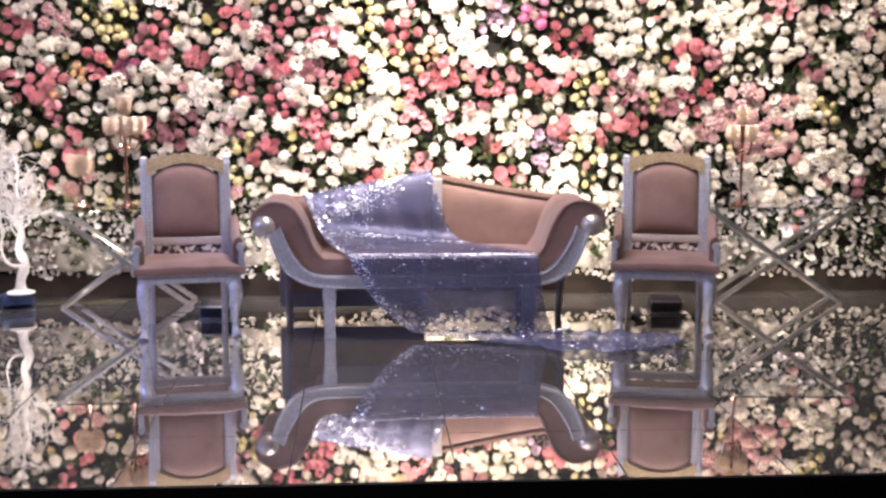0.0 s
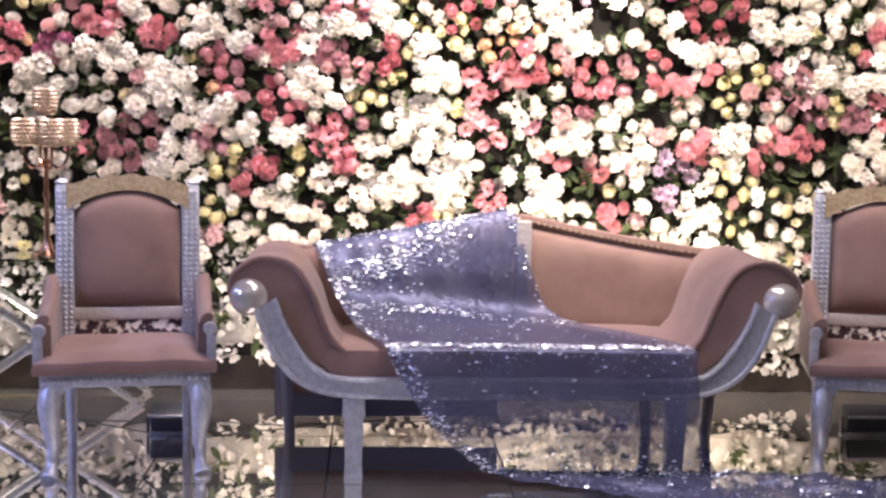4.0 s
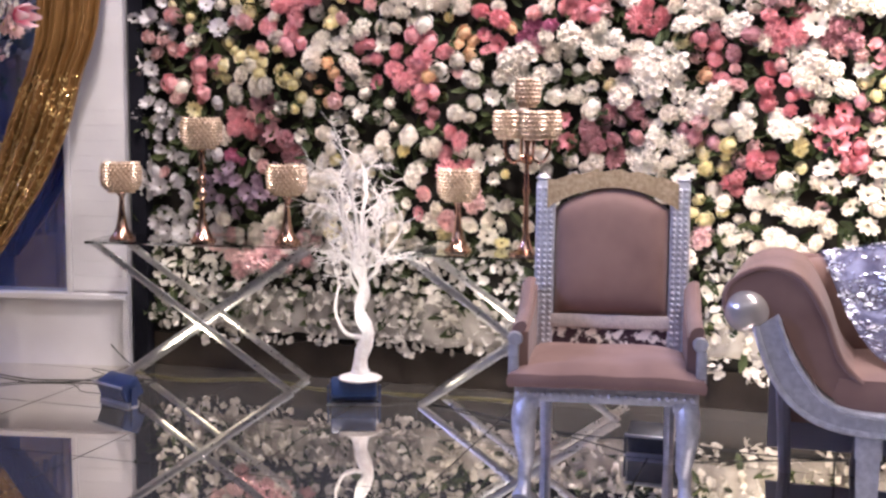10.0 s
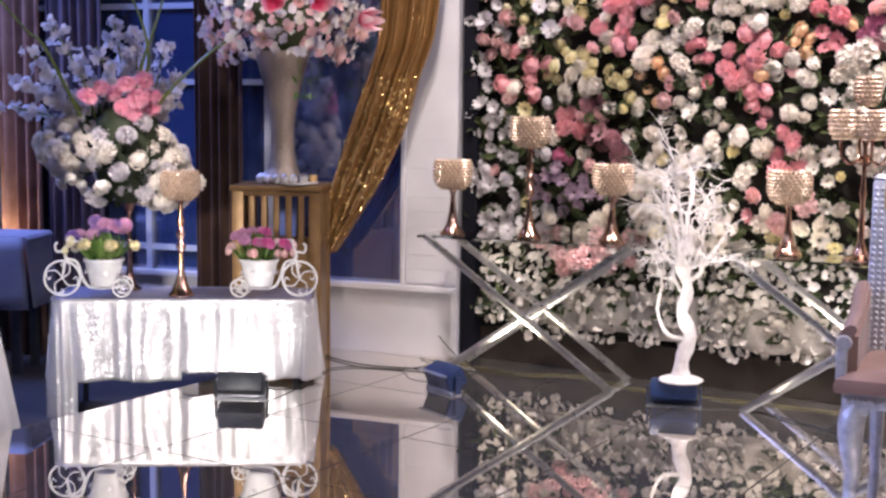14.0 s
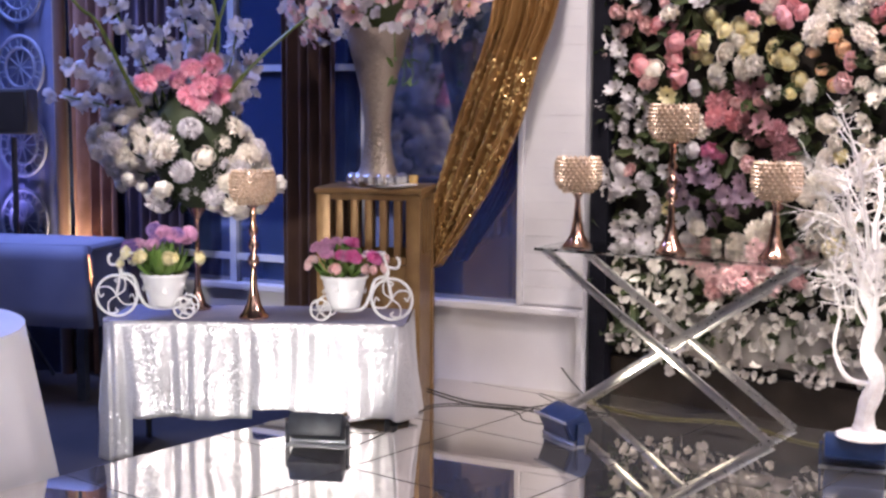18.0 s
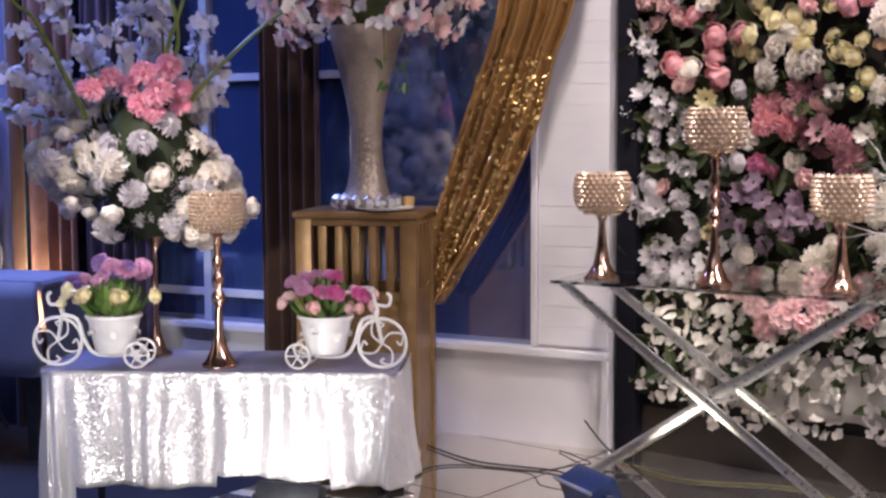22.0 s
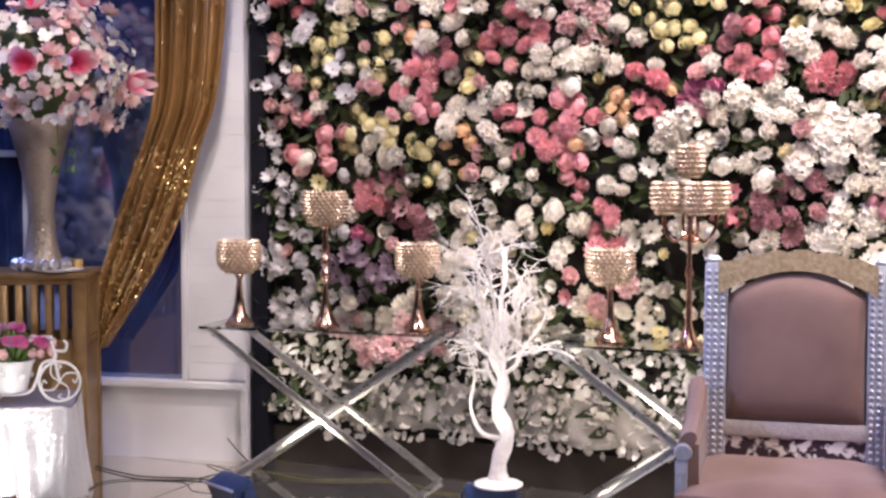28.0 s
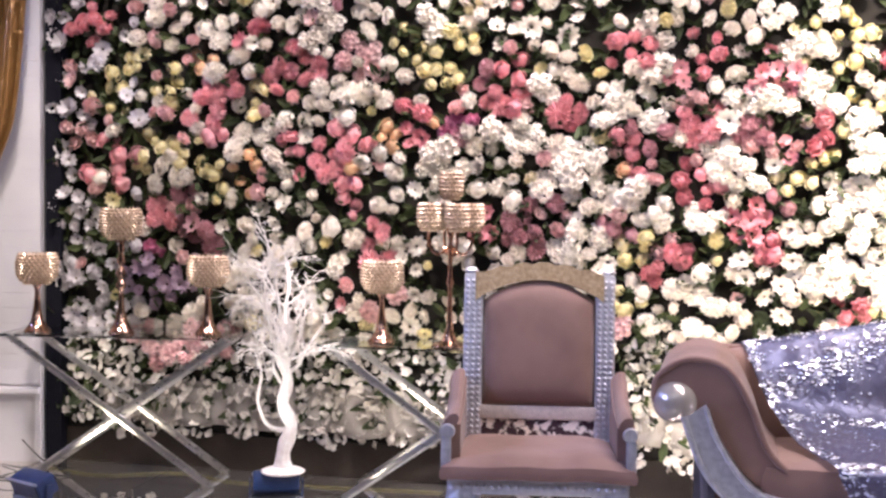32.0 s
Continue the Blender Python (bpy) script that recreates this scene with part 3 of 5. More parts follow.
BLUSH = [(-2.93, 2.31, 0.12), (-1.12, 2.06, 0.08), (2.82, 1.6, 0.2), (3.08, 1.39, 0.17), (2.55, 1.45, 0.12), (2.85, 1.32, 0.15), (3.15, 1.6, 0.12), (-4.05, 0.70, 0.1), (-3.85, 0.70, 0.1), (-4.2, 0.76, 0.06), (-3.7, 0.74, 0.08)]
MAUVE = [(-4.19, 1.13, 0.08), (-4.03, 1.05, 0.1), (-4.12, 0.99, 0.08), (-3.9, 1.12, 0.09), (-4.28, 1.04, 0.07), (0.67, 2.37, 0.16), (1.07, 1.15, 0.05), (1.12, 1.3, 0.11)]
MAGENTA = [(-2.42, 1.93, 0.05), (-2.35, 2.03, 0.09), (1, 2.4, 0.14), (-4.1, 1.22, 0.06), (-3.86, 1.2, 0.06)]
FRILLED = [(-2.44, 1.76, 0.13), (-2.02, 1.86, 0.11), (-1.92, 1.59, 0.07), (-1.72, 1.34, 0.12), (-1.69, 1.71, 0.15), (-1.59, 2.09, 0.08), (-1.5, 1.56, 0.1), (-1.42, 2.03, 0.1), (-1.34, 2.27, 0.12), (-1.1, 1.49, 0.08),
           (-0.94, 1.68, 0.13), (-0.71, 2.14, 0.1), (-0.46, 1.22, 0.11), (-0.33, 1.66, 0.13), (-0.3, 1.49, 0.13), (-0.25, 1.91, 0.11), (-0.18, 1.19, 0.15), (0.4, 1.13, 0.13), (0.41, 2.21, 0.19), (0.7, 1.5, 0.13),
           (0.9, 1.37, 0.11), (1.26, 0.95, 0.13), (1.49, 1.46, 0.13), (1.74, 2.21, 0.19), (2.23, 1.76, 0.09), (2.54, 1.55, 0.11), (2.66, 2.22, 0.19), (3.19, 2.22, 0.19), (3.43, 1.17, 0.2)]
BUNCHES = [(x, z, r, c) for c, pts in ((PINK_P, PINK_WEST + PINK_EAST), (RED_P, RED_WEST + RED_EAST), (DUSK_P, DUSK), (CREAM_P, CREAM_WEST + CREAM_EAST), (PEACH_P, PEACH), (LILAC_LIT_P, LILAC_LIT),
                                       (BLUSH_P, BLUSH), (MAUVE_P, MAUVE), (MAGENTA_P, MAGENTA), (WHITE_P, FRILLED)) for x, z, r in pts]

FX0, FX1, FY = -4.74, 4.4, 1.72
flower_wall = thing("flower_wall", "wall of white, pink, red and cream flowers on a dark backing", "flower wall", pose(0, FY, 0))
part("backing_panel", Geo().box(FX0 - 0.04, FX1, 0.06, 0.12, 0.0, 3.35), BLACK, flower_wall, "black backing board", False)
part("end_post", Geo().box(FX0 - 0.048, FX0 + 0.05, -0.03, 0.058, 0.0, 3.35, bevel=0.004), NAVY, flower_wall, "dark navy end board", False)
part("skirting", Geo().box(FX0 + 0.052, FX1, 0.035, 0.058, 0.0, 0.2, bevel=0.004), SKIRT, flower_wall, "dark brown skirting board", False)
rnd = random.Random(11)
spots = []
cells = {}


def free(x, z, gap):
    k = (int(x / 0.1), int(z / 0.1))
    for i in (-1, 0, 1):
        for j in (-1, 0, 1):
            for a, b in cells.get((k[0] + i, k[1] + j), ()):
                if (a - x) ** 2 + (b - z) ** 2 < gap * gap:
                    return False
    cells.setdefault(k, []).append((x, z))
    return True


# one-colour bunches first, each of one kind of flower, then white and mixed flowers between them
for bx, bz, br, c in BUNCHES:
    kind = PUFFS if c in (WHITE_P, BLUSH_P) else DAISIES if c in (LILAC_LIT_P, MAUVE_P) else BALLS if c in (CREAM_P, PEACH_P) else rnd.choice((CARNATIONS, CARNATIONS, DAISIES, ROSES, BALLS))
    gap = 0.066 if c is WHITE_P else 0.06 if c in (CREAM_P, PEACH_P) else 0.068
    for k in range(26):
        a, d = rnd.random() * 6.28, br * math.sqrt(rnd.random())
        x, z = bx + d * math.cos(a), bz + d * math.sin(a)
        if FX0 < x < FX1 and free(x, z, gap):
            mixed = rnd.random()
            shade = c if mixed < 0.82 or c is WHITE_P else WHITE_P if mixed < 0.9 else BLUSH_P
            spots.append((x, z, shade, kind if mixed < 0.88 else ROSES))
tries = 0
while tries < 30000:
    tries += 1
    x, z = rnd.uniform(FX0 + 0.02, FX1), rnd.uniform(0.78, 3.3)
    void = noise.noise((x * 3.1, z * 3.1, 3.0))
    clump = noise.noise((x * 6.5, z * 6.5, 21.0))
    if void < -0.14 and rnd.random() < 0.8 or clump < -0.25 or not free(x, z, 0.068 + 0.03 * rnd.random() - 0.026 * clump):
        continue
    q = rnd.random()
    # white fill at the left end takes the cool light as a lilac tint
    c = (LILAC_LIT_P if x < -4.2 else WHITE_P) if q < 0.86 else CREAM_P if q < 0.92 else BLUSH_P if q < 0.98 else DUSK_P
    w = noise.noise((x * 2.2, z * 2.2, 9.0))
    kind = DAISIES if x < FX0 + 0.5 or w > 0.26 else ROSES if w > 0.08 else CARNATIONS if w > -0.06 else BALLS if w > -0.2 else PUFFS
    if rnd.random() < 0.3:
        kind = rnd.choice((ROSES, DAISIES, BALLS, CARNATIONS))
    spots.append((x, z, c, kind))
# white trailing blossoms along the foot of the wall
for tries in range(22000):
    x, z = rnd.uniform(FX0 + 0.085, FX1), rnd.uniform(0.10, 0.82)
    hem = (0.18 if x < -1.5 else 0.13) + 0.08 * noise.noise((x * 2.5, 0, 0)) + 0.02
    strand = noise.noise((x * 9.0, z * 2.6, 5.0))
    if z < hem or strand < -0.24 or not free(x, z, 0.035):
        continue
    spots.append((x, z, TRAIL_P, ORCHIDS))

COLOUR_NAME = {TRAIL_P.name: "small white", WHITE_P.name: "white", CREAM_P.name: "cream", PINK_P.name: "pink", RED_P.name: "red", MAUVE_P.name: "mauve", BLUSH_P.name: "blush",
               DUSK_P.name: "dusky rose", PEACH_P.name: "peach", LILAC_LIT_P.name: "lilac-lit white", MAGENTA_P.name: "magenta"}
shared, joined, single = {}, {}, 0
for x, z, c, kind in spots:
    size = rnd.uniform(0.74, 1.22) * (0.8 if kind is ORCHIDS else 0.78 if c in (CREAM_P, PEACH_P) else 1.0)
    out = rnd.uniform(-0.035, 0.03)
    wild = 2.0 if kind is ORCHIDS else 1.0
    tilt = Euler((radians(90) + wild * rnd.uniform(-0.45, 0.35) - (0.2 if kind is ORCHIDS else 0), 0, wild * rnd.uniform(-0.5, 0.5))).to_matrix().to_4x4()
    m = Matrix.Translation((x, out, z)) @ tilt @ Matrix.Rotation(rnd.random() * 6.28, 4, "Z") @ Matrix.Diagonal((size * rnd.uniform(0.9, 1.12), size * rnd.uniform(0.68, 1.0), size * rnd.uniform(0.7, 1.05), 1))
    i = rnd.randrange(len(kind))
    if single < 300 and -4.4 < x < -2.1 and 1.0 < z < 2.3 and kind is not PUFFS:
        single += 1
        key = (c.name, id(kind), i)
        if key not in shared:
            shared[key] = kind[i].mesh("flower", [c, DARK_EYE if kind is DAISIES else c])
        part("flower", shared[key], None, flower_wall, COLOUR_NAME[c.name] + " flower" if c is not WHITE_P else "", m=m)
    else:
        joined.setdefault(c.name, Geo()).join(kind[i], m)
for cname, g in joined.items():
    ob = part("flower_mass", g, [bpy.data.materials[cname], DARK_EYE], flower_wall, "massed " + COLOUR_NAME[cname] + " blossoms")
    tagged(ob, kind="stuff")
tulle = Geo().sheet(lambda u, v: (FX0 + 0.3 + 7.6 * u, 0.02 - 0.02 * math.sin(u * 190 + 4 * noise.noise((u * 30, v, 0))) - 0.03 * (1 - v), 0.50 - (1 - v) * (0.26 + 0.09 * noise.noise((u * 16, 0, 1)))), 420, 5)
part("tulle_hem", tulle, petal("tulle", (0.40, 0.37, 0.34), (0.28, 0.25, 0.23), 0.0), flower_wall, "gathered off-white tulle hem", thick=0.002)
g = Geo()
for k in range(6500):
    x, z = rnd.uniform(FX0, FX1), rnd.uniform(0.3, 3.3)
    m = Matrix.Translation((x, rnd.uniform(0.0, 0.05), z)) @ Euler((radians(90) + rnd.uniform(-0.9, 0.9), rnd.uniform(-0.6, 0.6), rnd.uniform(-0.8, 0.8))).to_matrix().to_4x4() @ Matrix.Rotation(rnd.random() * 6.28, 4, "Z") @ Matrix.Scale(rnd.uniform(0.6, 1.1), 4)
    g.join(LEAVES[k % 4], m)
tagged(part("foliage", g, LEAF, flower_wall, "dark green leaves between the blossoms"), kind="stuff")


# ---- armchairs ----
def smooth_line(pts, num=24):
    """A smooth curve through points."""
    pts = [Vector(p) for p in pts]
    out = []
    for k in range(num + 1):
        s = k / num * (len(pts) - 1)
        i = min(int(s), len(pts) - 2)
        f = s - i
        a, b, c, d = pts[max(i - 1, 0)], pts[i], pts[i + 1], pts[min(i + 2, len(pts) - 1)]
        out.append(0.5 * (2 * b + (c - a) * f + (2 * a - 5 * b + 4 * c - d) * f * f + (3 * b - a - 3 * c + d) * f ** 3))
    return out


def cushion(x0, x1, y0, y1, z0, z1, crown, nu=16, nv=12):
    g = Geo()

    def top(u, v):
        e = (1 - abs(2 * u - 1) ** 4) * (1 - abs(2 * v - 1) ** 4)
        return (x0 + (x1 - x0) * u, y0 + (y1 - y0) * v, z1 - crown * 0.6 + crown * e ** 0.6)
    g.sheet(top, nu, nv)
    ring = [(u / nu, 0) for u in range(nu)] + [(1, v / nv) for v in range(nv)] + [(1 - u / nu, 1) for u in range(nu)] + [(0, 1 - v / nv) for v in range(nv)]
    cx, cy = (x0 + x1) / 2, (y0 + y1) / 2
    vs, fs = [], []
    for k, bulge in ((0, 1.0), (0.35, 1.018), (0.7, 1.018), (1, 1.0)):
        for u, v in ring:
            x, y, z = top(u, v)
            vs.append((cx + (x - cx) * bulge, cy + (y - cy) * bulge, z + (z0 - z) * k))
    n = len(ring)
    for j in range(3):
        for i in range(n):
            fs.append((j * n + i, (j + 1) * n + i, (j + 1) * n + (i + 1) % n, j * n + (i + 1) % n))
    fs.append(tuple(3 * n + i for i in range(n)))
    return g.add(vs, fs)


POST_BEAD = Geo().lathe([(0.004, -0.009), (0.0105, -0.003), (0.0105, 0.003), (0.004, 0.009)], 6).mesh("bead", SILVER_CARVE)


def seat_pad():
    """A stuffed seat, wider in front than behind."""
    g = cushion(-0.37, 0.37, -0.04, 0.53, 0.472, 0.552, 0.045)
    g.v = [(x * (1.03 - 0.16 * (y + 0.04) / 0.57), y, z + 0.012 * noise.noise((x * 5, y * 5, z * 3))) for x, y, z in g.v]
    return g


def armchair(m):
    t = thing("armchair", "high-backed armchair in rose-brown velvet with carved silver frame", "armchair", m, "armchairs beside the settee")
    leg = smooth_line([(0, -0.01, 0.41), (0, -0.045, 0.32), (0, -0.02, 0.2), (0, 0.012, 0.09), (0, -0.015, 0.03), (0, -0.04, 0.0)], 12)
    rad = [0.047, 0.05, 0.05, 0.047, 0.042, 0.036, 0.031, 0.027, 0.025, 0.027, 0.034, 0.041, 0.038]
    for x in (-0.31, 0.31):
        g = Geo().tube([p + Vector((x * (1 + 0.9 * abs(p.y)) * (1 if p.z > 0.1 else 1.02), 0.05, 0)) for p in leg], rad, 10)
        g.box(x - 0.05, x + 0.05, -0.01, 0.1, 0.38, 0.42, bevel=0.01)
        part("leg", g, SILVER_CARVE, t)
    for x in (-0.27, 0.27):
        part("leg", Geo().tube([(x, 0.55, 0.42), (x, 0.57, 0.2), (x, 0.62, 0.0)], [0.03, 0.026, 0.022], 8), SILVER_CARVE, t)
    g = Geo().box(-0.36, 0.36, -0.005, 0.06, 0.405, 0.472, bevel=0.012)
    g.box(-0.36, -0.31, 0.06, 0.6, 0.41, 0.47, bevel=0.01).box(0.31, 0.36, 0.06, 0.6, 0.41, 0.47, bevel=0.01).box(-0.31, 0.31, 0.55, 0.6, 0.41, 0.47, bevel=0.01)
    rail = part("seat_rail", g, SILVER_CARVE, t)
    for k in range(22):
        x = -0.34 + k * 0.0324
        part("bead", Geo().lathe([(0.004, -0.012), (0.011, -0.006), (0.011, 0.006), (0.004, 0.012)], 6, pose(x, -0.006, 0.438, 90)), SILVER_CARVE, rail)
    part("seat", seat_pad(), GILT_CLOTH, t)
    # arms: padded side, silver front post with a small scroll
    for s in (-1, 1):
        line = [(0.02, 0.472), (0.0, 0.60), (0.02, 0.68), (0.12, 0.69), (0.26, 0.70), (0.40, 0.74), (0.50, 0.80)]
        top = smooth_line([(0, y, z) for y, z in line[2:]], 12)
        vs = [(p.y, p.z) for p in top] + [(0.53, 0.48), (0.03, 0.48)]
        pad = Geo().extrude(vs, -0.035, 0.035, Matrix.Translation((s * 0.345, 0, 0)) @ Matrix.Rotation(radians(90), 4, "Z"))
        part("arm_pad", pad, GILT_CLOTH, t)
        part("arm_rest", Geo().tube([p + Vector((s * 0.345, -0.01, 0.015)) for p in top], 0.034, 10, flat=0.7), GILT_CLOTH, t)
        g = Geo().box(s * 0.366 - 0.02, s * 0.366 + 0.02, -0.012, 0.03, 0.47, 0.63, bevel=0.008)
        g.lathe([(0.026, -0.02), (0.031, 0), (0.026, 0.02)], 14, pose(s * 0.36, 0.006, 0.655, 90))
        part("arm_post", g, SILVER_CARVE, t)
    # back, leaning slightly
    lean = Matrix.Translation((0, 0.535, 0.47)) @ Matrix.Rotation(radians(-6), 4, "X")
    for s in (-1, 1):
        g = Geo().box(0.246 if s > 0 else -0.33, 0.33 if s > 0 else -0.246, -0.03, 0.04, 0.0, 0.775, lean, 0.01)
        g.lathe([(0.02, 0), (0.034, 0.012), (0.02, 0.028)], 10, lean @ pose(s * 0.302, 0.005, 0.775))
        post = part("back_post", g, SILVER_CARVE, t)
        for k in range(90):
            off = (-0.026, 0.0, 0.026)[k % 3]
            part("bead", POST_BEAD, None, post, m=lean @ pose(s * 0.288 + off, -0.03, 0.03 + (k // 3) * 0.0245, 90))
    arch = [(-0.24 + 0.48 * k / 16, 0.655 + 0.095 * math.sin(math.pi * k / 16) ** 0.8) for k in range(17)]
    crest_top = [(-0.28 + 0.56 * k / 16, 0.775 + 0.05 * math.sin(math.pi * k / 16) + 0.007 * math.cos(k * 2.2)) for k in range(17)]
    part("crest", Geo().band([(-0.28 + 0.56 * k / 16, z) for k, (x, z) in enumerate(arch)], crest_top, -0.04, 0.04, lean), GOLD_CARVE, t, "carved gold crest")
    part("back_cushion", Geo().sheet(lambda u, v: (-0.244 + 0.488 * u, -0.012 - 0.045 * ((1 - (2 * u - 1) ** 4) * (1 - (2 * v - 1) ** 4)) ** 0.5,
                                                   0.20 + v * (0.455 + 0.095 * math.sin(math.pi * u) ** 0.8)), 16, 14, lean), GILT_CLOTH, t, thick=0.03)
    part("back_rail", Geo().box(-0.28, 0.28, -0.03, 0.03, 0.14, 0.20, lean, 0.01), PALE_CARVE, t, "pale carved lower rail")
    part("tapestry_strip", Geo().box(-0.28, 0.28, -0.02, 0.02, 0.03, 0.14, lean), FLORAL, t, "floral tapestry strip")
    part("back_cover", Geo().box(-0.278, 0.278, 0.022, 0.038, 0.14, 0.66, lean), GILT_CLOTH, t)
    return t


chair = armchair(pose(-1.66, 0.0, 0, 0, 0, 9))
copy_thing(chair, pose(1.745, -0.04, 0, 0, 0, -13))

# ---- settee ----
settee = thing("settee", "scroll-armed settee in rose-brown velvet with carved silver frame", "settee", pose(0.045, 0, 0) @ Matrix.Diagonal((1.04, 1, 1, 1)))


def back_top(x):
    return 0.93 + 0.17 * max(0.0, 1 - abs(x - 0.08) / 0.98) ** 1.3


for s in (-1, 1):
    mir = Matrix.Scale(s, 4, (1, 0, 0))
    inner = smooth_line([(1.02, 0, 0.80), (0.985, 0, 0.70), (0.93, 0, 0.60), (0.85, 0, 0.50), (0.74, 0, 0.455), (0.5, 0, 0.45), (0, 0, 0.45)], 30)
    outer = smooth_line([(1.10, 0, 0.74), (1.075, 0, 0.66), (1.02, 0, 0.53), (0.92, 0, 0.42), (0.77, 0, 0.365), (0.5, 0, 0.355), (0, 0, 0.355)], 30)
    part("front_rail", Geo().band([(p.x, p.z) for p in inner], [(p.x, p.z) for p in outer], 0.0, 0.07, mir), SILVER_CARVE, settee)
    edge = Geo().tube([(p.x, -0.004, p.z + 0.012) for p in outer], 0.012, 6, mir).tube([(p.x, -0.004, p.z - 0.012) for p in inner], 0.010, 6, mir)
    part("moulding", edge, SILVER_CARVE, settee)
    line = smooth_line([(1.06, 0, 0.73), (1.19, 0, 0.77), (1.205, 0, 0.89), (1.09, 0, 0.97), (0.95, 0, 0.94), (0.86, 0, 0.80), (0.80, 0, 0.64), (0.72, 0, 0.55)], 28)
    under = smooth_line([(0.72, 0, 0.46), (0.85, 0, 0.51), (0.93, 0, 0.61), (0.985, 0, 0.71)], 12)
    part("arm", Geo().extrude([(p.x, p.z) for p in line] + [(p.x, p.z) for p in under], 0.035, 0.74, mir), GILT_CLOTH, settee)
    part("arm_piping", Geo().tube([(p.x, 0.035, p.z) for p in line], 0.012, 6, mir), GILT_CLOTH, settee)
    part("ball_finial", Geo().lathe([(0.085 * math.sin(a), -0.085 * math.cos(a)) for a in [math.pi * k / 14 for k in range(15)]], 22, pose(s * 1.135, 0.06, 0.80)), BALL_M, settee, "polished ball finial")
    g = Geo().box(s * 0.69 - 0.048, s * 0.69 + 0.048, 0.0, 0.085, 0.27, 0.36, bevel=0.01)
    g.tube([(s * 0.69, 0.042, 0.28), (s * 0.69, 0.03, 0.2), (s * 0.69, 0.036, 0.06), (s * 0.69, 0.036, 0.0)], [0.058, 0.056, 0.05, 0.056], 4)
    part("leg", g, SILVER_CARVE, settee)
    part("leg", Geo().tube([(s * 0.69, 0.68, 0.36), (s * 0.70, 0.7, 0.2), (s * 0.72, 0.74, 0.0)], [0.035, 0.03, 0.025], 8), BLUE_LIT_SLATE, settee)
    part("back_leg_post", Geo().tube([(s * 1.02, 0.66, 0.75), (s * 1.02, 0.68, 0.4), (s * 1.0, 0.7, 0.0)], [0.03, 0.03, 0.025], 8), BLUE_LIT_SLATE, settee)

    def face(u, v, s=s):
        x = 0.05 + s * 0.04 + (s * 0.97 - 0.05 - s * 0.04) * u
        puff_out = 0.05 * ((1 - (2 * u - 1) ** 6) * (1 - (2 * v - 1) ** 4)) ** 0.5
        return (x, 0.69 - puff_out + 0.07 * v, 0.52 + (back_top(x) - 0.55) * v)
    part("back_cushion", Geo().sheet(face, 22, 12), GILT_CLOTH, settee, thick=0.06)
    top = [(0.08 + (s * 0.98 - 0.08) * k / 20, 0.775, back_top(0.08 + (s * 0.98 - 0.08) * k / 20) - 0.012) for k in range(21)]
    part("back_rail", Geo().tube(top, 0.028, 8, flat=1.3), GILT_CLOTH, settee)
part("centre_post", Geo().box(0.055, 0.125, 0.63, 0.70, 0.55, 1.09, pose(0, 0, 0), 0.01), PALE_CARVE, settee, "pale carved centre post")
part("back_cover", Geo().sheet(lambda u, v: (-1.04 + 2.08 * u, 0.79, 0.2 + (back_top(-1.04 + 2.08 * u) - 0.22) * v), 24, 4), GILT_CLOTH, settee, thick=0.012)
part("seat", cushion(-0.80, 0.80, 0.03, 0.72, 0.45, 0.585, 0.03, 24, 12), GILT_CLOTH, settee)
part("back_panel", Geo().box(-1.08, 0.0, 0.80, 0.815, 0.08, 0.66), BLUE_LIT_SLATE, settee, "slate lining with blue lamp light in its colour", False)
for k in range(64):
    x = -0.96 + 1.92 * k / 63
    part("trim_bead", Geo().lathe([(0.004, -0.009), (0.0125, -0.003), (0.0125, 0.003), (0.004, 0.009)], 6, pose(x, 0.745, back_top(x) - 0.012, 90)), TRIM, settee)
part("seat_base", Geo().box(-0.76, 0.76, 0.072, 0.72, 0.37, 0.449), BLUE_LIT_SLATE, settee)

# sequinned drape thrown over the settee, trailing on the mirror
ROWS = [((-0.92, 0.845, 0.86), (0.02, 0.845, 1.04)), ((-0.92, 0.80, 0.945), (0.05, 0.81, 1.125)), ((-0.89, 0.70, 0.945), (0.08, 0.70, 1.12)),
        ((-0.85, 0.60, 0.86), (0.15, 0.615, 0.86)), ((-0.785, 0.50, 0.73), (0.27, 0.58, 0.64)), ((-0.68, 0.25, 0.625), (0.58, 0.25, 0.612)),
        ((-0.56, -0.004, 0.60), (0.79, -0.004, 0.595)), ((-0.53, -0.035, 0.54), (0.81, -0.035, 0.52)), ((-0.36, -0.05, 0.27), (0.84, -0.05, 0.25)),
        ((-0.15, -0.06, 0.08), (0.92, -0.05, 0.04)), ((-0.03, -0.10, 0.022), (1.0, -0.04, 0.022)), ((0.33, -0.28, 0.016), (1.22, -0.04, 0.02)),
        ((0.82, -0.60, 0.014), (1.70, -0.2, 0.016)), ((1.2, -0.76, 0.012), (1.8, -0.5, 0.014))]
left = smooth_line([a for a, b in ROWS], 66)
right = smooth_line([b for a, b in ROWS], 66)


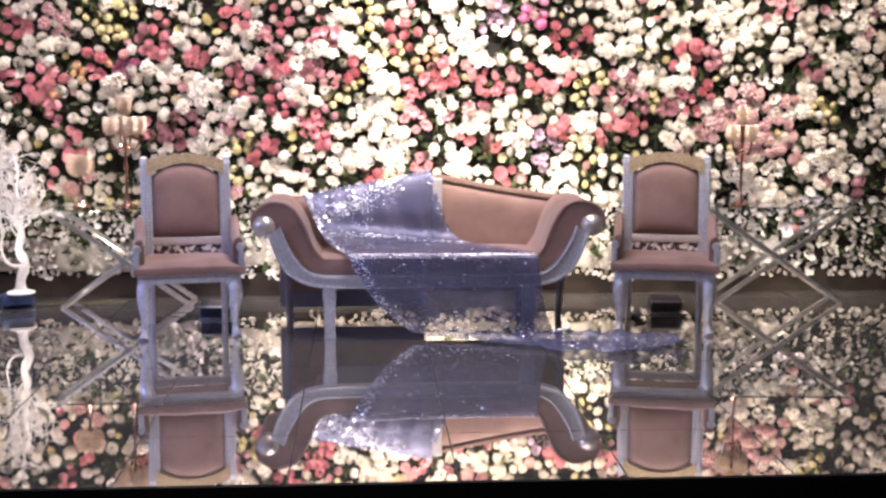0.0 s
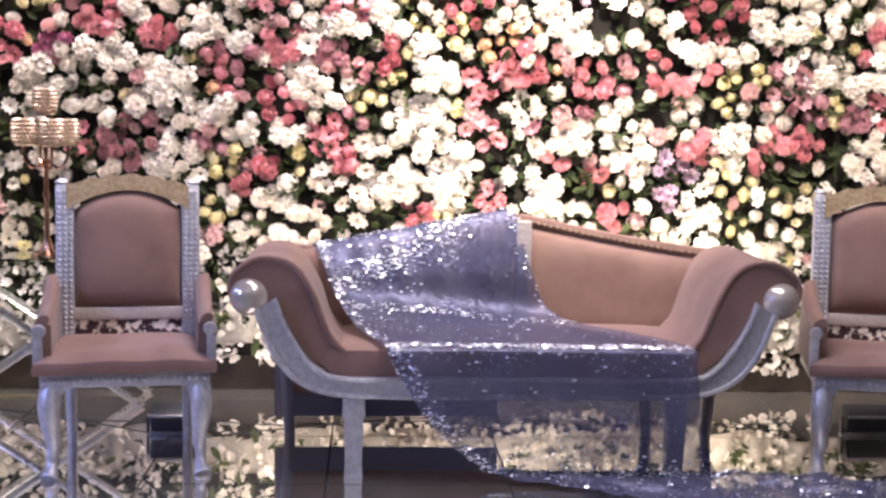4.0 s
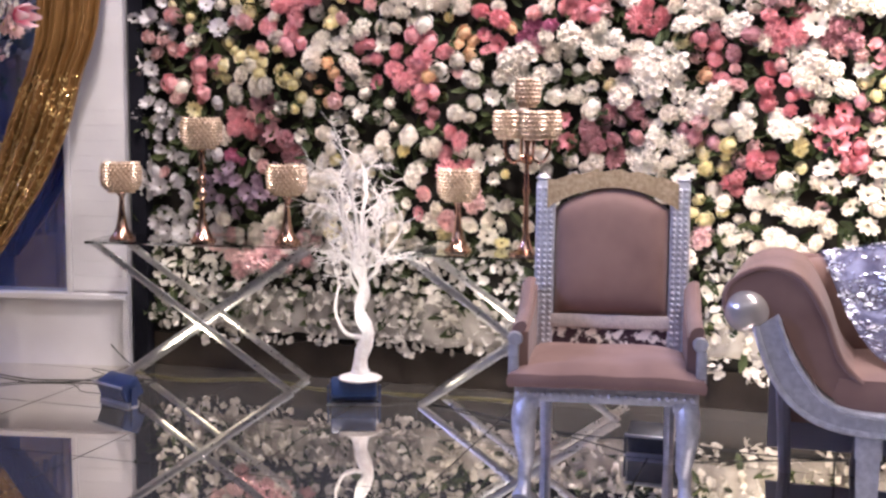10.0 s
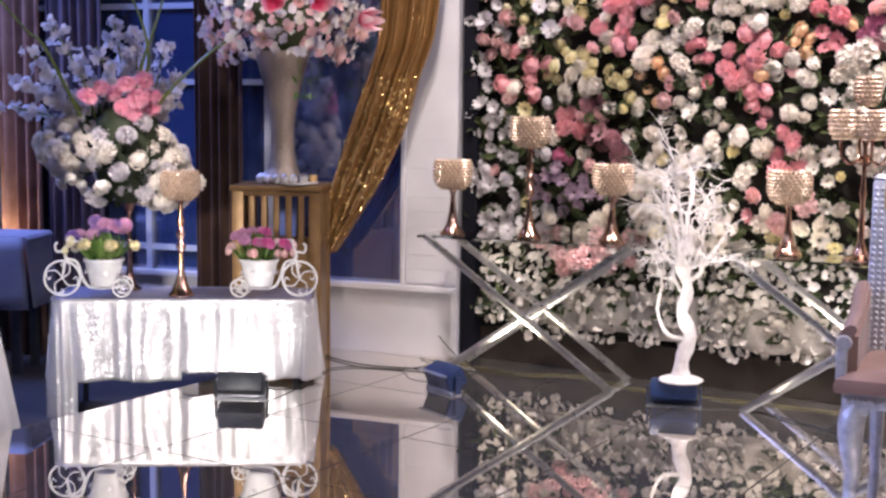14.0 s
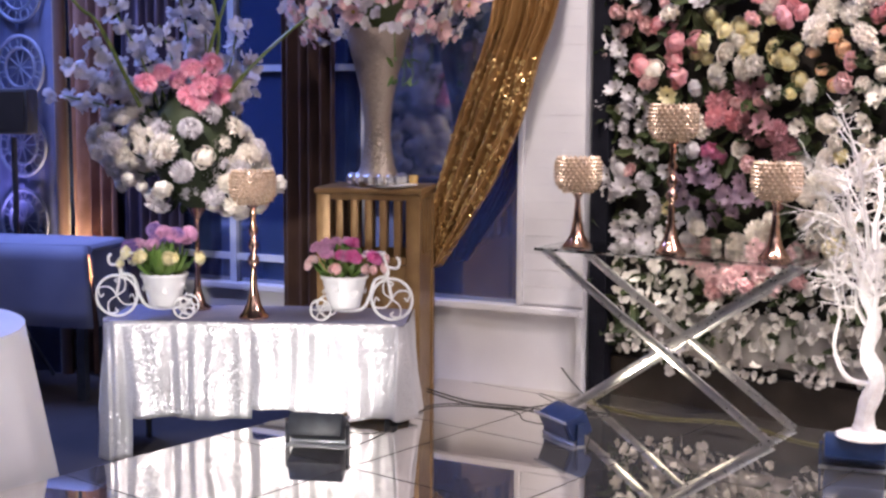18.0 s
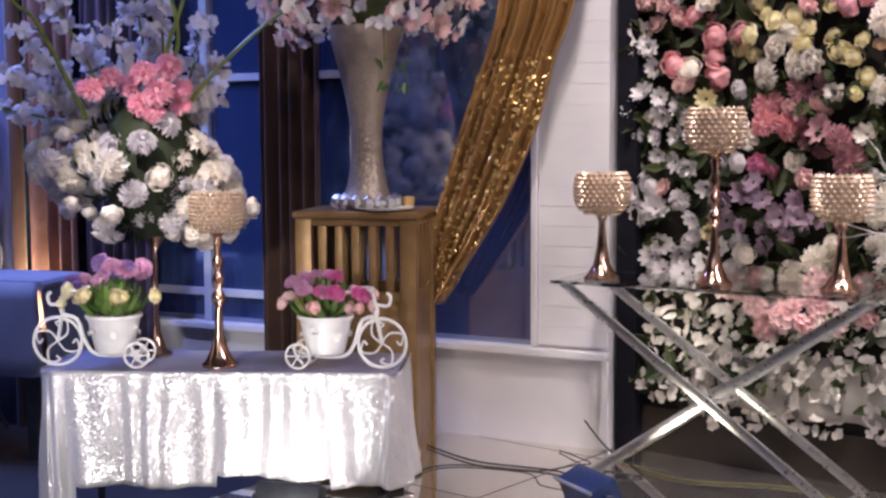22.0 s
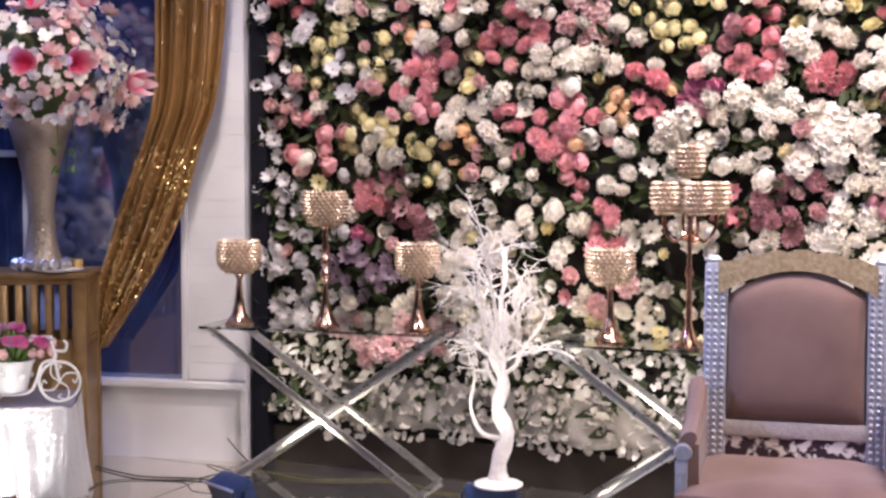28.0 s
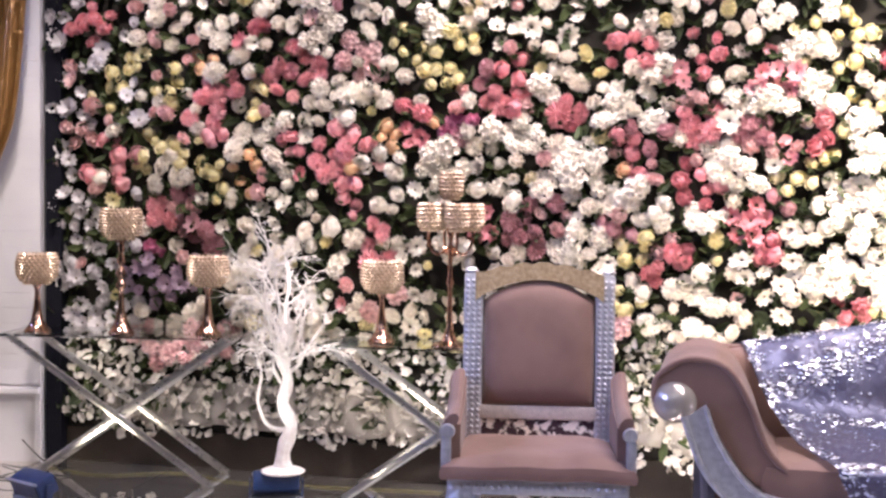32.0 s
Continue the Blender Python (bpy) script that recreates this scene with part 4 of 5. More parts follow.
def drape_at(u, v):
    k = min(65, int(v * 66))
    f = v * 66 - k
    a, b = left[k].lerp(left[k + 1], f), right[k].lerp(right[k + 1], f)
    p = a.lerp(b, u)
    fold = noise.noise((u * 5.0 + v * 3.0, v * 2.0, 0.5)) * 0.6 + math.sin(u * 31 + 6 * v + 3 * noise.noise((u * 3, v * 3, 2))) * 0.4
    hang = max(0.0, min(1.0, (v - 0.42) * 6)) * max(0.15, min(1.0, (0.73 - v) * 9))
    slump = (0.022 + 0.02 * max(0.0, 1 - u * 2.5)) * hang + 0.008
    p.y -= (fold + 1.0) * slump * (1 if v < 0.71 else 0.2)
    p.z += (0.010 + 0.012 * fold if v > 0.71 else 0.004 * fold)
    if v > 0.73:
        q = min(1.0, (v - 0.73) * 10)
        p.z += q * 0.035 * max(0.0, 0.25 + noise.noise((p.x * 9, p.y * 9, 4)))
        p.x += q * 0.03 * noise.noise((p.x * 7, p.y * 12, 8))
        p.y += q * 0.05 * noise.noise((p.x * 6, u * 6, 5))
    p.z = max(p.z, 0.006)
    if v > 0.86:
        p.y += 0.10 * math.sin(u * 9 + v * 8) * (v - 0.86) * 4
    return p


throw = tagged(part("sequin_throw", Geo().sheet(drape_at, 70, 120), BLUE_SEQ, thick=0.003), "sheer silver-blue sequin throw draped over the settee", "throw")
throw.matrix_basis = pose(0.02, 0, 0)

# near-white sequins set as glints along the bright folds and edges
rnd = random.Random(17)
discs = Geo()
disc = [(0.0, 0.0, 0.0)] + [(math.cos(k * 1.047), math.sin(k * 1.047), 0.0) for k in range(6)]
GLINTS = ((760, 0.0, 1.0, 0.454, 0.472), (190, 0.0, 0.05, 0.10, 0.44), (260, 0.0, 0.07, 0.46, 0.74), (190, 0.0, 0.6, 0.315, 0.335), (120, 0.5, 1.0, 0.325, 0.345), (90, 0.0, 0.45, 0.12, 0.3), (110, 0.0, 0.95, 0.11, 0.13),
          (70, 0.0, 1.0, 0.34, 0.44), (560, 0.0, 1.0, 0.74, 1.0), (190, 0.0, 1.0, 0.66, 0.76), (90, 0.0, 1.0, 0.47, 0.70), (70, 0.95, 1.0, 0.1, 0.36), (420, -1, 0, 0, 0), (900, 0.02, 0.98, 0.34, 0.74))
for num, u0, u1, v0, v1 in GLINTS:
    for k in range(num):
        u, v = rnd.uniform(max(u0, 0), u1), rnd.uniform(v0, v1)
        if u0 < 0:
            # the bright diagonal fold from the crest of the back down to the arm
            along = rnd.random()
            u, v = 0.78 - 0.72 * along + rnd.gauss(0, 0.03), 0.135 + 0.13 * along + rnd.gauss(0, 0.018)
            u = min(1.0, max(0.0, u))
        p = drape_at(u, v)
        n = (drape_at(min(1, u + 0.01), v) - p).cross(drape_at(u, min(1, v + 0.01)) - p)
        n = n.normalized() if n.length else Vector((0, -1, 0))
        if n.y > 0 and v < 0.72 or n.z < 0 and v >= 0.72:
            n = -n
        n = (n + Vector((rnd.gauss(0, 0.3), rnd.gauss(0, 0.3), rnd.gauss(0, 0.3)))).normalized()
        m = Matrix.Translation(p + n * 0.009) @ n.to_track_quat("Z", "Y").to_matrix().to_4x4() @ Matrix.Scale((0.0016 if num == 900 else rnd.choice((0.002, 0.0025, 0.003, 0.004, 0.005))), 4) @ Matrix.Scale(2.2, 4, (1, 0, 0))
        discs.add(disc, [(0, 1 + i, 1 + (i + 1) % 6) for i in range(6)], m)
tagged(part("sequin_mass", discs, GLINT_DISC, throw, "silver sequins set as glints", False), kind="stuff")

# ---- candle holders ----
def beaded_cup(r, z0, z1, rows, per, pinch=0.75):
    g = Geo()
    shell = []
    for k in range(rows):
        v = k / (rows - 1)
        rr = r * (1 - abs((v - 0.55) / 0.66) ** (2.7 if v < 0.55 else 4)) ** 0.5
        shell.append((rr, z0 + (z1 - z0) * v))
    b = (z1 - z0) / rows * 0.72
    for k, (rr, z) in enumerate(shell):
        for i in range(per):
            a = 2 * math.pi * (i + 0.5 * (k % 2)) / per
            c = Matrix.Translation((rr * math.cos(a), rr * math.sin(a), z))
            g.add([(b, 0, 0), (-b, 0, 0), (0, b, 0), (0, -b, 0), (0, 0, b), (0, 0, -b)],
                  [(0, 2, 4), (2, 1, 4), (1, 3, 4), (3, 0, 4), (2, 0, 5), (1, 2, 5), (3, 1, 5), (0, 3, 5)], c @ Matrix.Rotation(a, 4, "Z"))
    inner = Geo().lathe([(0.01, z0)] + [(max(0.01, rr - b * 0.6), z) for rr, z in shell], 20)
    return g, inner


def candle_holder(height, r, label, group):
    t = thing("candle_holder", label, "candle holder", None, group)
    cup0 = height - r * 1.42
    prof = [(0.07, 0.0), (0.071, 0.01), (0.056, 0.024), (0.034, 0.07), (0.018, 0.14), (0.014, cup0 * 0.42), (0.011, cup0 * 0.44), (0.027, cup0 * 0.49), (0.028, cup0 * 0.52), (0.012, cup0 * 0.57),
            (0.024, cup0 * 0.62), (0.025, cup0 * 0.65), (0.011, cup0 * 0.70), (0.022, cup0 * 0.75), (0.023, cup0 * 0.78), (0.010, cup0 * 0.84), (0.017, cup0 * 0.9), (0.012, cup0 * 0.95), (0.045, cup0)]
    if height < 0.5:
        prof = [(0.072, 0.0), (0.073, 0.008), (0.058, 0.022), (0.034, 0.06), (0.02, cup0 * 0.5), (0.012, cup0 * 0.85), (0.03, cup0)]
    part("stem", Geo().lathe(prof, 18), COPPER, t)
    beads, inner = beaded_cup(r, cup0, height, 10, 26)
    part("cup", inner, CRYSTAL, t)
    tagged(part("crystal_bead_mass", beads, CRYSTAL, t, "rows of champagne crystal beads", smooth=False), kind="stuff")
    return t


small = candle_holder(0.42, 0.108, "short rose-gold candle holder with a crystal bead cup", "candle holders")
small.matrix_basis = pose(-4.61, 1.30, 0.80)
copy_thing(small, pose(-3.69, 1.47, 0.80))
copy_thing(small, pose(-2.71, 1.45, 0.80))
tall = candle_holder(0.67, 0.11, "tall rose-gold candle holder with a crystal bead cup", "candle holders")
tall.matrix_basis = pose(-4.15, 1.37, 0.80)
table_holder = candle_holder(0.69, 0.104, "tall rose-gold crystal candle holder on the sequin table", "candle holders")
table_holder.matrix_basis = pose(-5.74, 0.27, 0.465)


def candelabrum(m):
    t = thing("candelabrum", "gold candelabrum with five crystal bead cups", "candelabrum", m, "candelabra")
    part("stem", Geo().lathe([(0.085, 0), (0.088, 0.012), (0.04, 0.03), (0.016, 0.1), (0.012, 0.3), (0.022, 0.33), (0.012, 0.36), (0.012, 0.55), (0.024, 0.6), (0.012, 0.66), (0.03, 0.73)], 16), COPPER, t)
    for k in range(5):
        a = 2 * math.pi * k / 4 + 0.5
        r, z = (0.115, 0.60) if k < 4 else (0.0, 0.76)
        if k < 4:
            part("arm", Geo().tube(smooth_line([(0, 0, 0.52), (0.6 * r * math.cos(a), 0.6 * r * math.sin(a), 0.47), (r * math.cos(a), r * math.sin(a), 0.53), (r * math.cos(a), r * math.sin(a), z)], 10), 0.008, 6), COPPER, t)
        beads, inner = beaded_cup(0.058, 0, 0.125, 7, 18)
        part("cup", inner, CRYSTAL, t, m=pose(r * math.cos(a), r * math.sin(a), z))
        tagged(part("crystal_bead_mass", beads, CRYSTAL, t, "crystal beads", False, pose(r * math.cos(a), r * math.sin(a), z)), kind="stuff")
    return t


candelabrum(pose(-2.34, 1.42, 0.80))
candelabrum(pose(2.70, 1.35, 0.80) @ Matrix.Scale(0.9, 4))

# ---- X-legged console tables ----
def console(m, length=1.28):
    t = thing("console_table", "glass-topped console table on crossed chrome legs", "console table", m, "console tables along the flower wall")
    pane = part("glass_top", Geo().box(0, length, 0, 0.42, 0.786, 0.80, bevel=0.003), CLEAR_GLASS, t, "clear glass top", False)
    pane.visible_shadow = False
    for y in (0.03, 0.37):
        for a, b in (((0.05, 0.785), (length - 0.12, 0.0)), ((length - 0.05, 0.785), (0.12, 0.0))):
            d = Vector((b[0] - a[0], 0, b[1] - a[1])).normalized()
            n = Vector((d.z, 0, -d.x))
            off = 0.0 if a[0] < 0.5 else 0.016
            g = Geo()
            prof = [(-0.021, 0), (-0.018, -0.007), (-0.007, -0.010), (0.007, -0.010), (0.018, -0.007), (0.021, 0), (0.018, 0.006), (-0.018, 0.006)]
            vs = [Vector((e[0], y + off + h, e[1])) + n * w for e in (a, b) for w, h in prof]
            k = len(prof)
            g.add(vs, [tuple(range(k)), tuple(range(2 * k - 1, k - 1, -1))] + [(c, c + k, (c + 1) % k + k, (c + 1) % k) for c in range(k)])
            part("leg_bar", g, CHROME, t)
    part("tie_rod", Geo().tube([(length / 2, 0.03, 0.395), (length / 2, 0.38, 0.395)], 0.012, 8), CHROME, t)
    for x in (0.05, length - 0.05):
        part("top_rail", Geo().box(x - 0.02, x + 0.02, 0.02, 0.40, 0.774, 0.786), CHROME, t, smooth=False)
    return t


first = console(pose(-4.75, 1.14, 0, 0, 0, 8))
copy_thing(first, pose(-2.98, 1.24, 0, 0, 0, 2))
copy_thing(first, pose(2.36, 1.2, 0, 0, 0, -4))

# ---- white branch tree ----
def branch_tree(m):
    t = thing("branch_tree", "whitewashed bare branch tree on a round foot", "decorative tree", m)
    part("foot", Geo().lathe([(0.11, 0), (0.115, 0.008), (0.1, 0.016), (0.05, 0.03), (0.045, 0.05)], 20), TREE_WHITE, t)
    rnd = random.Random(5)
    g = Geo()
    trunk = smooth_line([(0, 0, 0.02), (0.005, 0, 0.12), (0.04, 0.01, 0.24), (0.0, -0.01, 0.36), (0.02, 0.01, 0.48), (-0.025, 0.0, 0.62), (0.01, 0.0, 0.76)], 20)
    part("trunk", Geo().tube(trunk, [0.042 - 0.018 * k / 20 + 0.004 * math.sin(k * 1.7) for k in range(21)], 9), TREE_WHITE, t)

    def grow(p, d, length, rad, depth):
        pts = [p]
        for k in range(4):
            d = (d + Vector((rnd.uniform(-0.42, 0.42), rnd.uniform(-0.42, 0.42), rnd.uniform(-0.25, 0.3)))).normalized()
            pts.append(pts[-1] + d * length / 4)
        g.tube(pts, [rad, rad * 0.85, rad * 0.72, rad * 0.6, rad * 0.42], 5)
        if depth:
            for k in range(4):
                i = rnd.choice((1, 2, 3, 4))
                nd = (d + Vector((rnd.uniform(-1.1, 1.1), rnd.uniform(-1.1, 1.1), rnd.uniform(-0.7, 0.4)))).normalized()
                grow(pts[i], nd, length * rnd.uniform(0.4, 0.7), rad * 0.55, depth - 1)
    for k in range(10):
        a = k * 2.4 + rnd.uniform(-0.3, 0.3)
        low = k < 5
        p = trunk[rnd.choice((12, 13, 14, 15)) if low else rnd.choice((16, 18, 20))]
        grow(p, Vector((math.cos(a) * (0.85 if low else 0.4), math.sin(a) * (0.85 if low else 0.4), 0.8 if low else 1.0)), rnd.uniform(0.24, 0.36) if low else rnd.uniform(0.36, 0.54), 0.0125, 3)
    # thin twigs that hang from the crown
    for k in range(16):
        a, r = rnd.random() * 6.28, rnd.uniform(0.08, 0.2)
        top = Vector((r * math.cos(a), r * math.sin(a), rnd.uniform(0.66, 0.98)))
        g.tube([top, top + Vector((0.02 * math.cos(a), 0.02 * math.sin(a), -0.08)), top + Vector((rnd.uniform(-0.02, 0.02), 0, -rnd.uniform(0.16, 0.32)))], [0.004, 0.0035, 0.002], 5)
    tagged(part("branch_mass", g, TREE_WHITE, t), kind="stuff")
    part("low_branch", Geo().tube(smooth_line([(0.02, 0, 0.22), (-0.08, -0.01, 0.24), (-0.14, 0, 0.36), (-0.12, 0, 0.50), (-0.16, 0, 0.62)], 14), [0.014 - 0.0007 * k for k in range(15)], 6), TREE_WHITE, t)
    return t


# ---- floor spotlights and cables ----
def flood(m, mat, label):
    t = thing("floor_spotlight", label, "spotlight", m, "floor spotlights")
    tip = pose(0, 0, 0.085, 24)
    part("housing", Geo().box(-0.12, 0.12, -0.05, 0.06, -0.055, 0.05, tip, 0.014), mat, t)
    part("front_glass", Geo().box(-0.10, 0.10, -0.057, -0.051, -0.042, 0.038, tip), LAMP_BLACK, t, smooth=False)
    rim = Geo().box(-0.128, 0.128, -0.062, -0.052, -0.066, -0.048, tip, 0.004).box(-0.128, 0.128, -0.062, -0.052, 0.044, 0.058, tip, 0.004)
    part("rim", rim, LAMP_RIM, t, "pale metal rim")
    part("foot_bar", Geo().box(-0.14, 0.14, -0.022, 0.022, 0.0, 0.008, bevel=0.003), LAMP_RIM, t, "pale metal foot bar")
    for s in (-1, 1):
        part("bracket", Geo().box(s * 0.134 - 0.005, s * 0.134 + 0.005, -0.018, 0.018, 0.008, 0.1), mat, t, smooth=False)
    return t


# dark housing with the blue light that falls on it mixed into the colour
BLUE_LIT_HOUSING = material("blue_lit_lamp_housing", (0.010, 0.025, 0.085), 0.35, 0, (0.014, 0.034, 0.11), 20)
flood(pose(-5.13, 0.07, 0, 0, 0, 210), LAMP_BLACK, "dark floor spotlight before the sequin table")
flood(pose(-4.36, 0.83, 0, 0, 0, -24), BLUE_LIT_HOUSING, "dark floor spotlight tinted for blue light beside the console table")
flood(pose(-3.20, 1.22, 0, 0, 0, 200), BLUE_LIT_HOUSING, "dark floor spotlight tinted for blue light under the white branch tree")
flood(pose(-1.56, 0.74, 0, 0, 0, 0), LAMP_BLACK, "dark floor spotlight behind the armchair")
flood(pose(1.95, 0.78, 0, 0, 0, 0), LAMP_BLACK, "dark floor spotlight behind the armchair")
branch_tree(pose(-3.165, 1.22, 0.137))


def cable(pts, mat, label, rad=0.0042):
    tagged(part("cable", Geo().tube(smooth_line(pts, 60), rad, 6), mat), label, "cable")


cable([(-4.68, 1.52, 0.006), (-4.3, 1.42, 0.006), (-3.9, 1.58, 0.006), (-3.5, 1.46, 0.006), (-3.0, 1.5, 0.006), (-2.4, 1.55, 0.006)], CABLE_YELLOW, "thin yellow cable along the flower wall", 0.0026)
cable([(-4.3, 0.93, 0.05), (-4.42, 1.1, 0.008), (-4.75, 1.2, 0.008), (-5.1, 1.12, 0.008), (-5.45, 1.2, 0.008)], CABLE_BLACK, "black lamp cable on the stage")
cable([(-4.3, 0.93, 0.05), (-4.5, 1.0, 0.06), (-4.62, 1.25, 0.03), (-4.45, 1.36, 0.008), (-4.7, 1.5, 0.05), (-4.86, 1.56, 0.14)], CABLE_BLACK, "tangled black lamp cable by the wall")
cable([(-4.95, 1.5, 0.006), (-4.7, 1.36, 0.02), (-4.66, 1.2, 0.05), (-4.76, 1.1, 0.03), (-4.88, 1.14, 0.006), (-5.2, 0.95, 0.006), (-5.05, 0.4, 0.006), (-5.1, 0.16, 0.05)], CABLE_BLACK, "thin black cable running to the floor spotlight", 0.003)
cable([(-3.2, 1.31, 0.05), (-2.9, 1.36, 0.008), (-2.5, 1.2, 0.008), (-2.0, 0.98, 0.008), (-1.56, 0.84, 0.05)], CABLE_BLACK, "black lamp cable on the stage")
cable([(-1.5, 0.84, 0.05), (-1.0, 0.9, 0.008), (-0.4, 1.05, 0.008), (0.6, 1.0, 0.008), (1.3, 0.95, 0.008), (1.95, 0.88, 0.05)], CABLE_BLACK, "black lamp cable on the stage")

# ---- sequin table ----
TM = pose(-5.655, 0.18, 0, 0, 0, 35.8)
table = thing("banquet_table", "folding table under the silver sequin cloth", "table", TM)
part("tabletop", Geo().box(-0.68, 0.68, 0.02, 0.48, 0.43, 0.455), BROWN_WALL, table, smooth=False)
for x in (-0.62, 0.62):
    for y in (0.07, 0.43):
        part("leg", Geo().tube([(x, y, 0.43), (x, y, FLOOR_Z)], 0.016, 8), LAMP_BLACK, table)
cloth = thing("tablecloth", "silver sequin tablecloth hanging in pleats with an uneven hem", "tablecloth", TM)


def skirt(u, v):
    """Round the table: from the back left corner over the front to the back right."""
    hw, d, r = 0.70, 0.50, 0.05
    s = u * (2 * d + 2 * hw)
    if s < d:
        x, y, nx, ny = -hw, d - s, -1, 0
    elif s < d + 2 * hw:
        x, y, nx, ny = -hw + s - d, 0.0, 0, -1
    else:
        x, y, nx, ny = hw, s - d - 2 * hw, 1, 0
    c = max(0.0, 1 - abs(abs(x) - hw) / r) * max(0.0, 1 - abs(y) / r)
    x -= math.copysign(0.02 * c, x)
    y += 0.02 * c
    w = max(0.0, v - 0.06)
    fold = math.sin(s * 21 + 2.2 * noise.noise((s * 2.5, 0, 0))) + 0.6 * noise.noise((s * 9, v * 2, 0))
    pleat = math.sin(s * 68 + 5 * noise.noise((s * 4, v * 0.6, 7))) * (0.5 + 0.5 * noise.noise((s * 6, 0, 2)))
    out = 0.016 + w * (0.030 + 0.026 * fold) + 0.014 * pleat * min(1.0, v * 4)
    hem = 0.015 + 0.03 * noise.noise((s * 3, 4, 0)) - (0.2 if d - 0.1 < s < d + 0.14 else 0.0) + (0.05 if 1.2 < s < 1.65 else 0)
    z = 0.468 + (hem - 0.468) * v - 0.012 * c
    return (x + nx * out, y + ny * out, z)


part("skirt", Geo().sheet(skirt, 420, 22), SILVER_SEQ, cloth, thick=0.002)
# top of the same cloth, coloured as it looks in shade
part("top_sheet", Geo().box(-0.704, 0.704, -0.004, 0.50, 0.456, 0.464, bevel=0.003), SHADED_TOP, cloth, "top of the cloth with its shade put into the colour")

# ---- bicycle planters ----
VIOLET_P = petal("violet_petal", (0.24, 0.14, 0.42), (0.36, 0.25, 0.50))
ROSY_P = petal("rosy_mauve_petal", (0.68, 0.40, 0.58), (0.60, 0.30, 0.48))
FUCHSIA_P = petal("fuchsia_petal", (0.72, 0.14, 0.42), (0.78, 0.32, 0.56))
def ring(r, tube, m, seg=28):
    return Geo().tube([(r * math.cos(2 * math.pi * k / seg), 0, r * math.sin(2 * math.pi * k / seg)) for k in range(seg + 1)], tube, 6, m)


def bicycle(m, petals, label, wide, tall_by, lean, size):
    t = thing("bicycle_planter", label, "planter", m, "bicycle planters on the sequin table")
    wheel = part("front_wheel", ring(0.096, 0.007, pose(0.19, 0, 0.103)), WHITE_PAINT, t)
    for k in range(4):
        a = k * math.pi / 2 + 0.4
        part("spoke", Geo().tube(smooth_line([(0.19, 0, 0.103), (0.19 + 0.05 * math.cos(a + 0.5), 0, 0.103 + 0.05 * math.sin(a + 0.5)), (0.19 + 0.09 * math.cos(a), 0, 0.103 + 0.09 * math.sin(a)),
                                              (0.19 + 0.075 * math.cos(a - 0.5), 0, 0.103 + 0.075 * math.sin(a - 0.5)), (0.19 + 0.06 * math.cos(a - 0.25), 0, 0.103 + 0.06 * math.sin(a - 0.25))], 12), 0.0042, 5), WHITE_PAINT, wheel)
    for y in (-0.06, 0.06):
        w = part("rear_wheel", ring(0.048, 0.005, pose(-0.135, y, 0.053), 20), WHITE_PAINT, t)
        for k in range(3):
            a = k * math.pi / 3
            part("spoke", Geo().tube([(-0.135 - 0.045 * math.cos(a), y, 0.053 - 0.045 * math.sin(a)), (-0.135 + 0.045 * math.cos(a), y, 0.053 + 0.045 * math.sin(a))], 0.0035, 5), WHITE_PAINT, w)
    part("axle", Geo().tube([(-0.135, -0.062, 0.053), (-0.135, 0.062, 0.053)], 0.005, 6), WHITE_PAINT, t)
    part("frame", Geo().tube(smooth_line([(-0.135, 0, 0.06), (-0.06, 0, 0.045), (0.04, 0, 0.05), (0.08, 0, 0.10), (0.11, 0, 0.19), (0.17, 0, 0.215), (0.16, 0, 0.27), (0.145, 0, 0.31)], 26), 0.008, 7), WHITE_PAINT, t)
    for y in (-0.012, 0.012):
        part("fork", Geo().tube([(0.165, y, 0.23), (0.19, y, 0.103)], 0.0055, 6), WHITE_PAINT, t)
    part("handlebar", Geo().tube(smooth_line([(0.06, -0.07, 0.31), (0.14, -0.05, 0.315), (0.15, 0, 0.312), (0.14, 0.05, 0.315), (0.06, 0.07, 0.31)], 16), 0.006, 6), WHITE_PAINT, t)
    part("headlamp", Geo().tube(smooth_line([(0.165, 0, 0.255), (0.215, 0, 0.25), (0.225, 0, 0.285), (0.21, 0, 0.30)], 10), 0.007, 6), WHITE_PAINT, t)
    pot = part("pot", Geo().lathe([(0.07, 0.06), (0.074, 0.065), (0.102, 0.19), (0.112, 0.20), (0.112, 0.212), (0.1, 0.212), (0.095, 0.19)], 24, pose(-0.035, 0, 0)), WHITE_PAINT, t)
    rnd = random.Random(len(label))
    for k in range(7):
        a = k * 0.9
        part("relief_flower", Geo().join(ORCHIDS[k % 5], pose(-0.035 + 0.092 * math.cos(a), 0.092 * math.sin(a), 0.14 + 0.02 * (k % 2), 0, 90, math.degrees(a)) @ Matrix.Scale(0.5, 4)), WHITE_PAINT, pot)
    g = Geo()
    for k in range(90):
        a, e = rnd.random() * 6.28, rnd.uniform(0.1, 1.4)
        d = Vector((math.cos(a) * math.cos(e), math.sin(a) * math.cos(e), math.sin(e)))
        g.join(LEAVES[k % 4], Matrix.Translation(Vector((-0.035, 0, 0.19)) + d * rnd.uniform(0.04, 0.09)) @ d.to_track_quat("X", "Z").to_matrix().to_4x4() @ Matrix.Scale(0.8, 4))
    tagged(part("leaves", g, LEAF_LIGHT, t, "green leaves"), kind="stuff")
    # upper heads in the first colours, round paler heads low round the rim
    heads = {}
    for k in range(48):
        low = k % 3 == 0
        a, e = k * 2.4, (0.10 if low else 0.45) + (0.3 if low else 0.95) * ((k * 0.618) % 1)
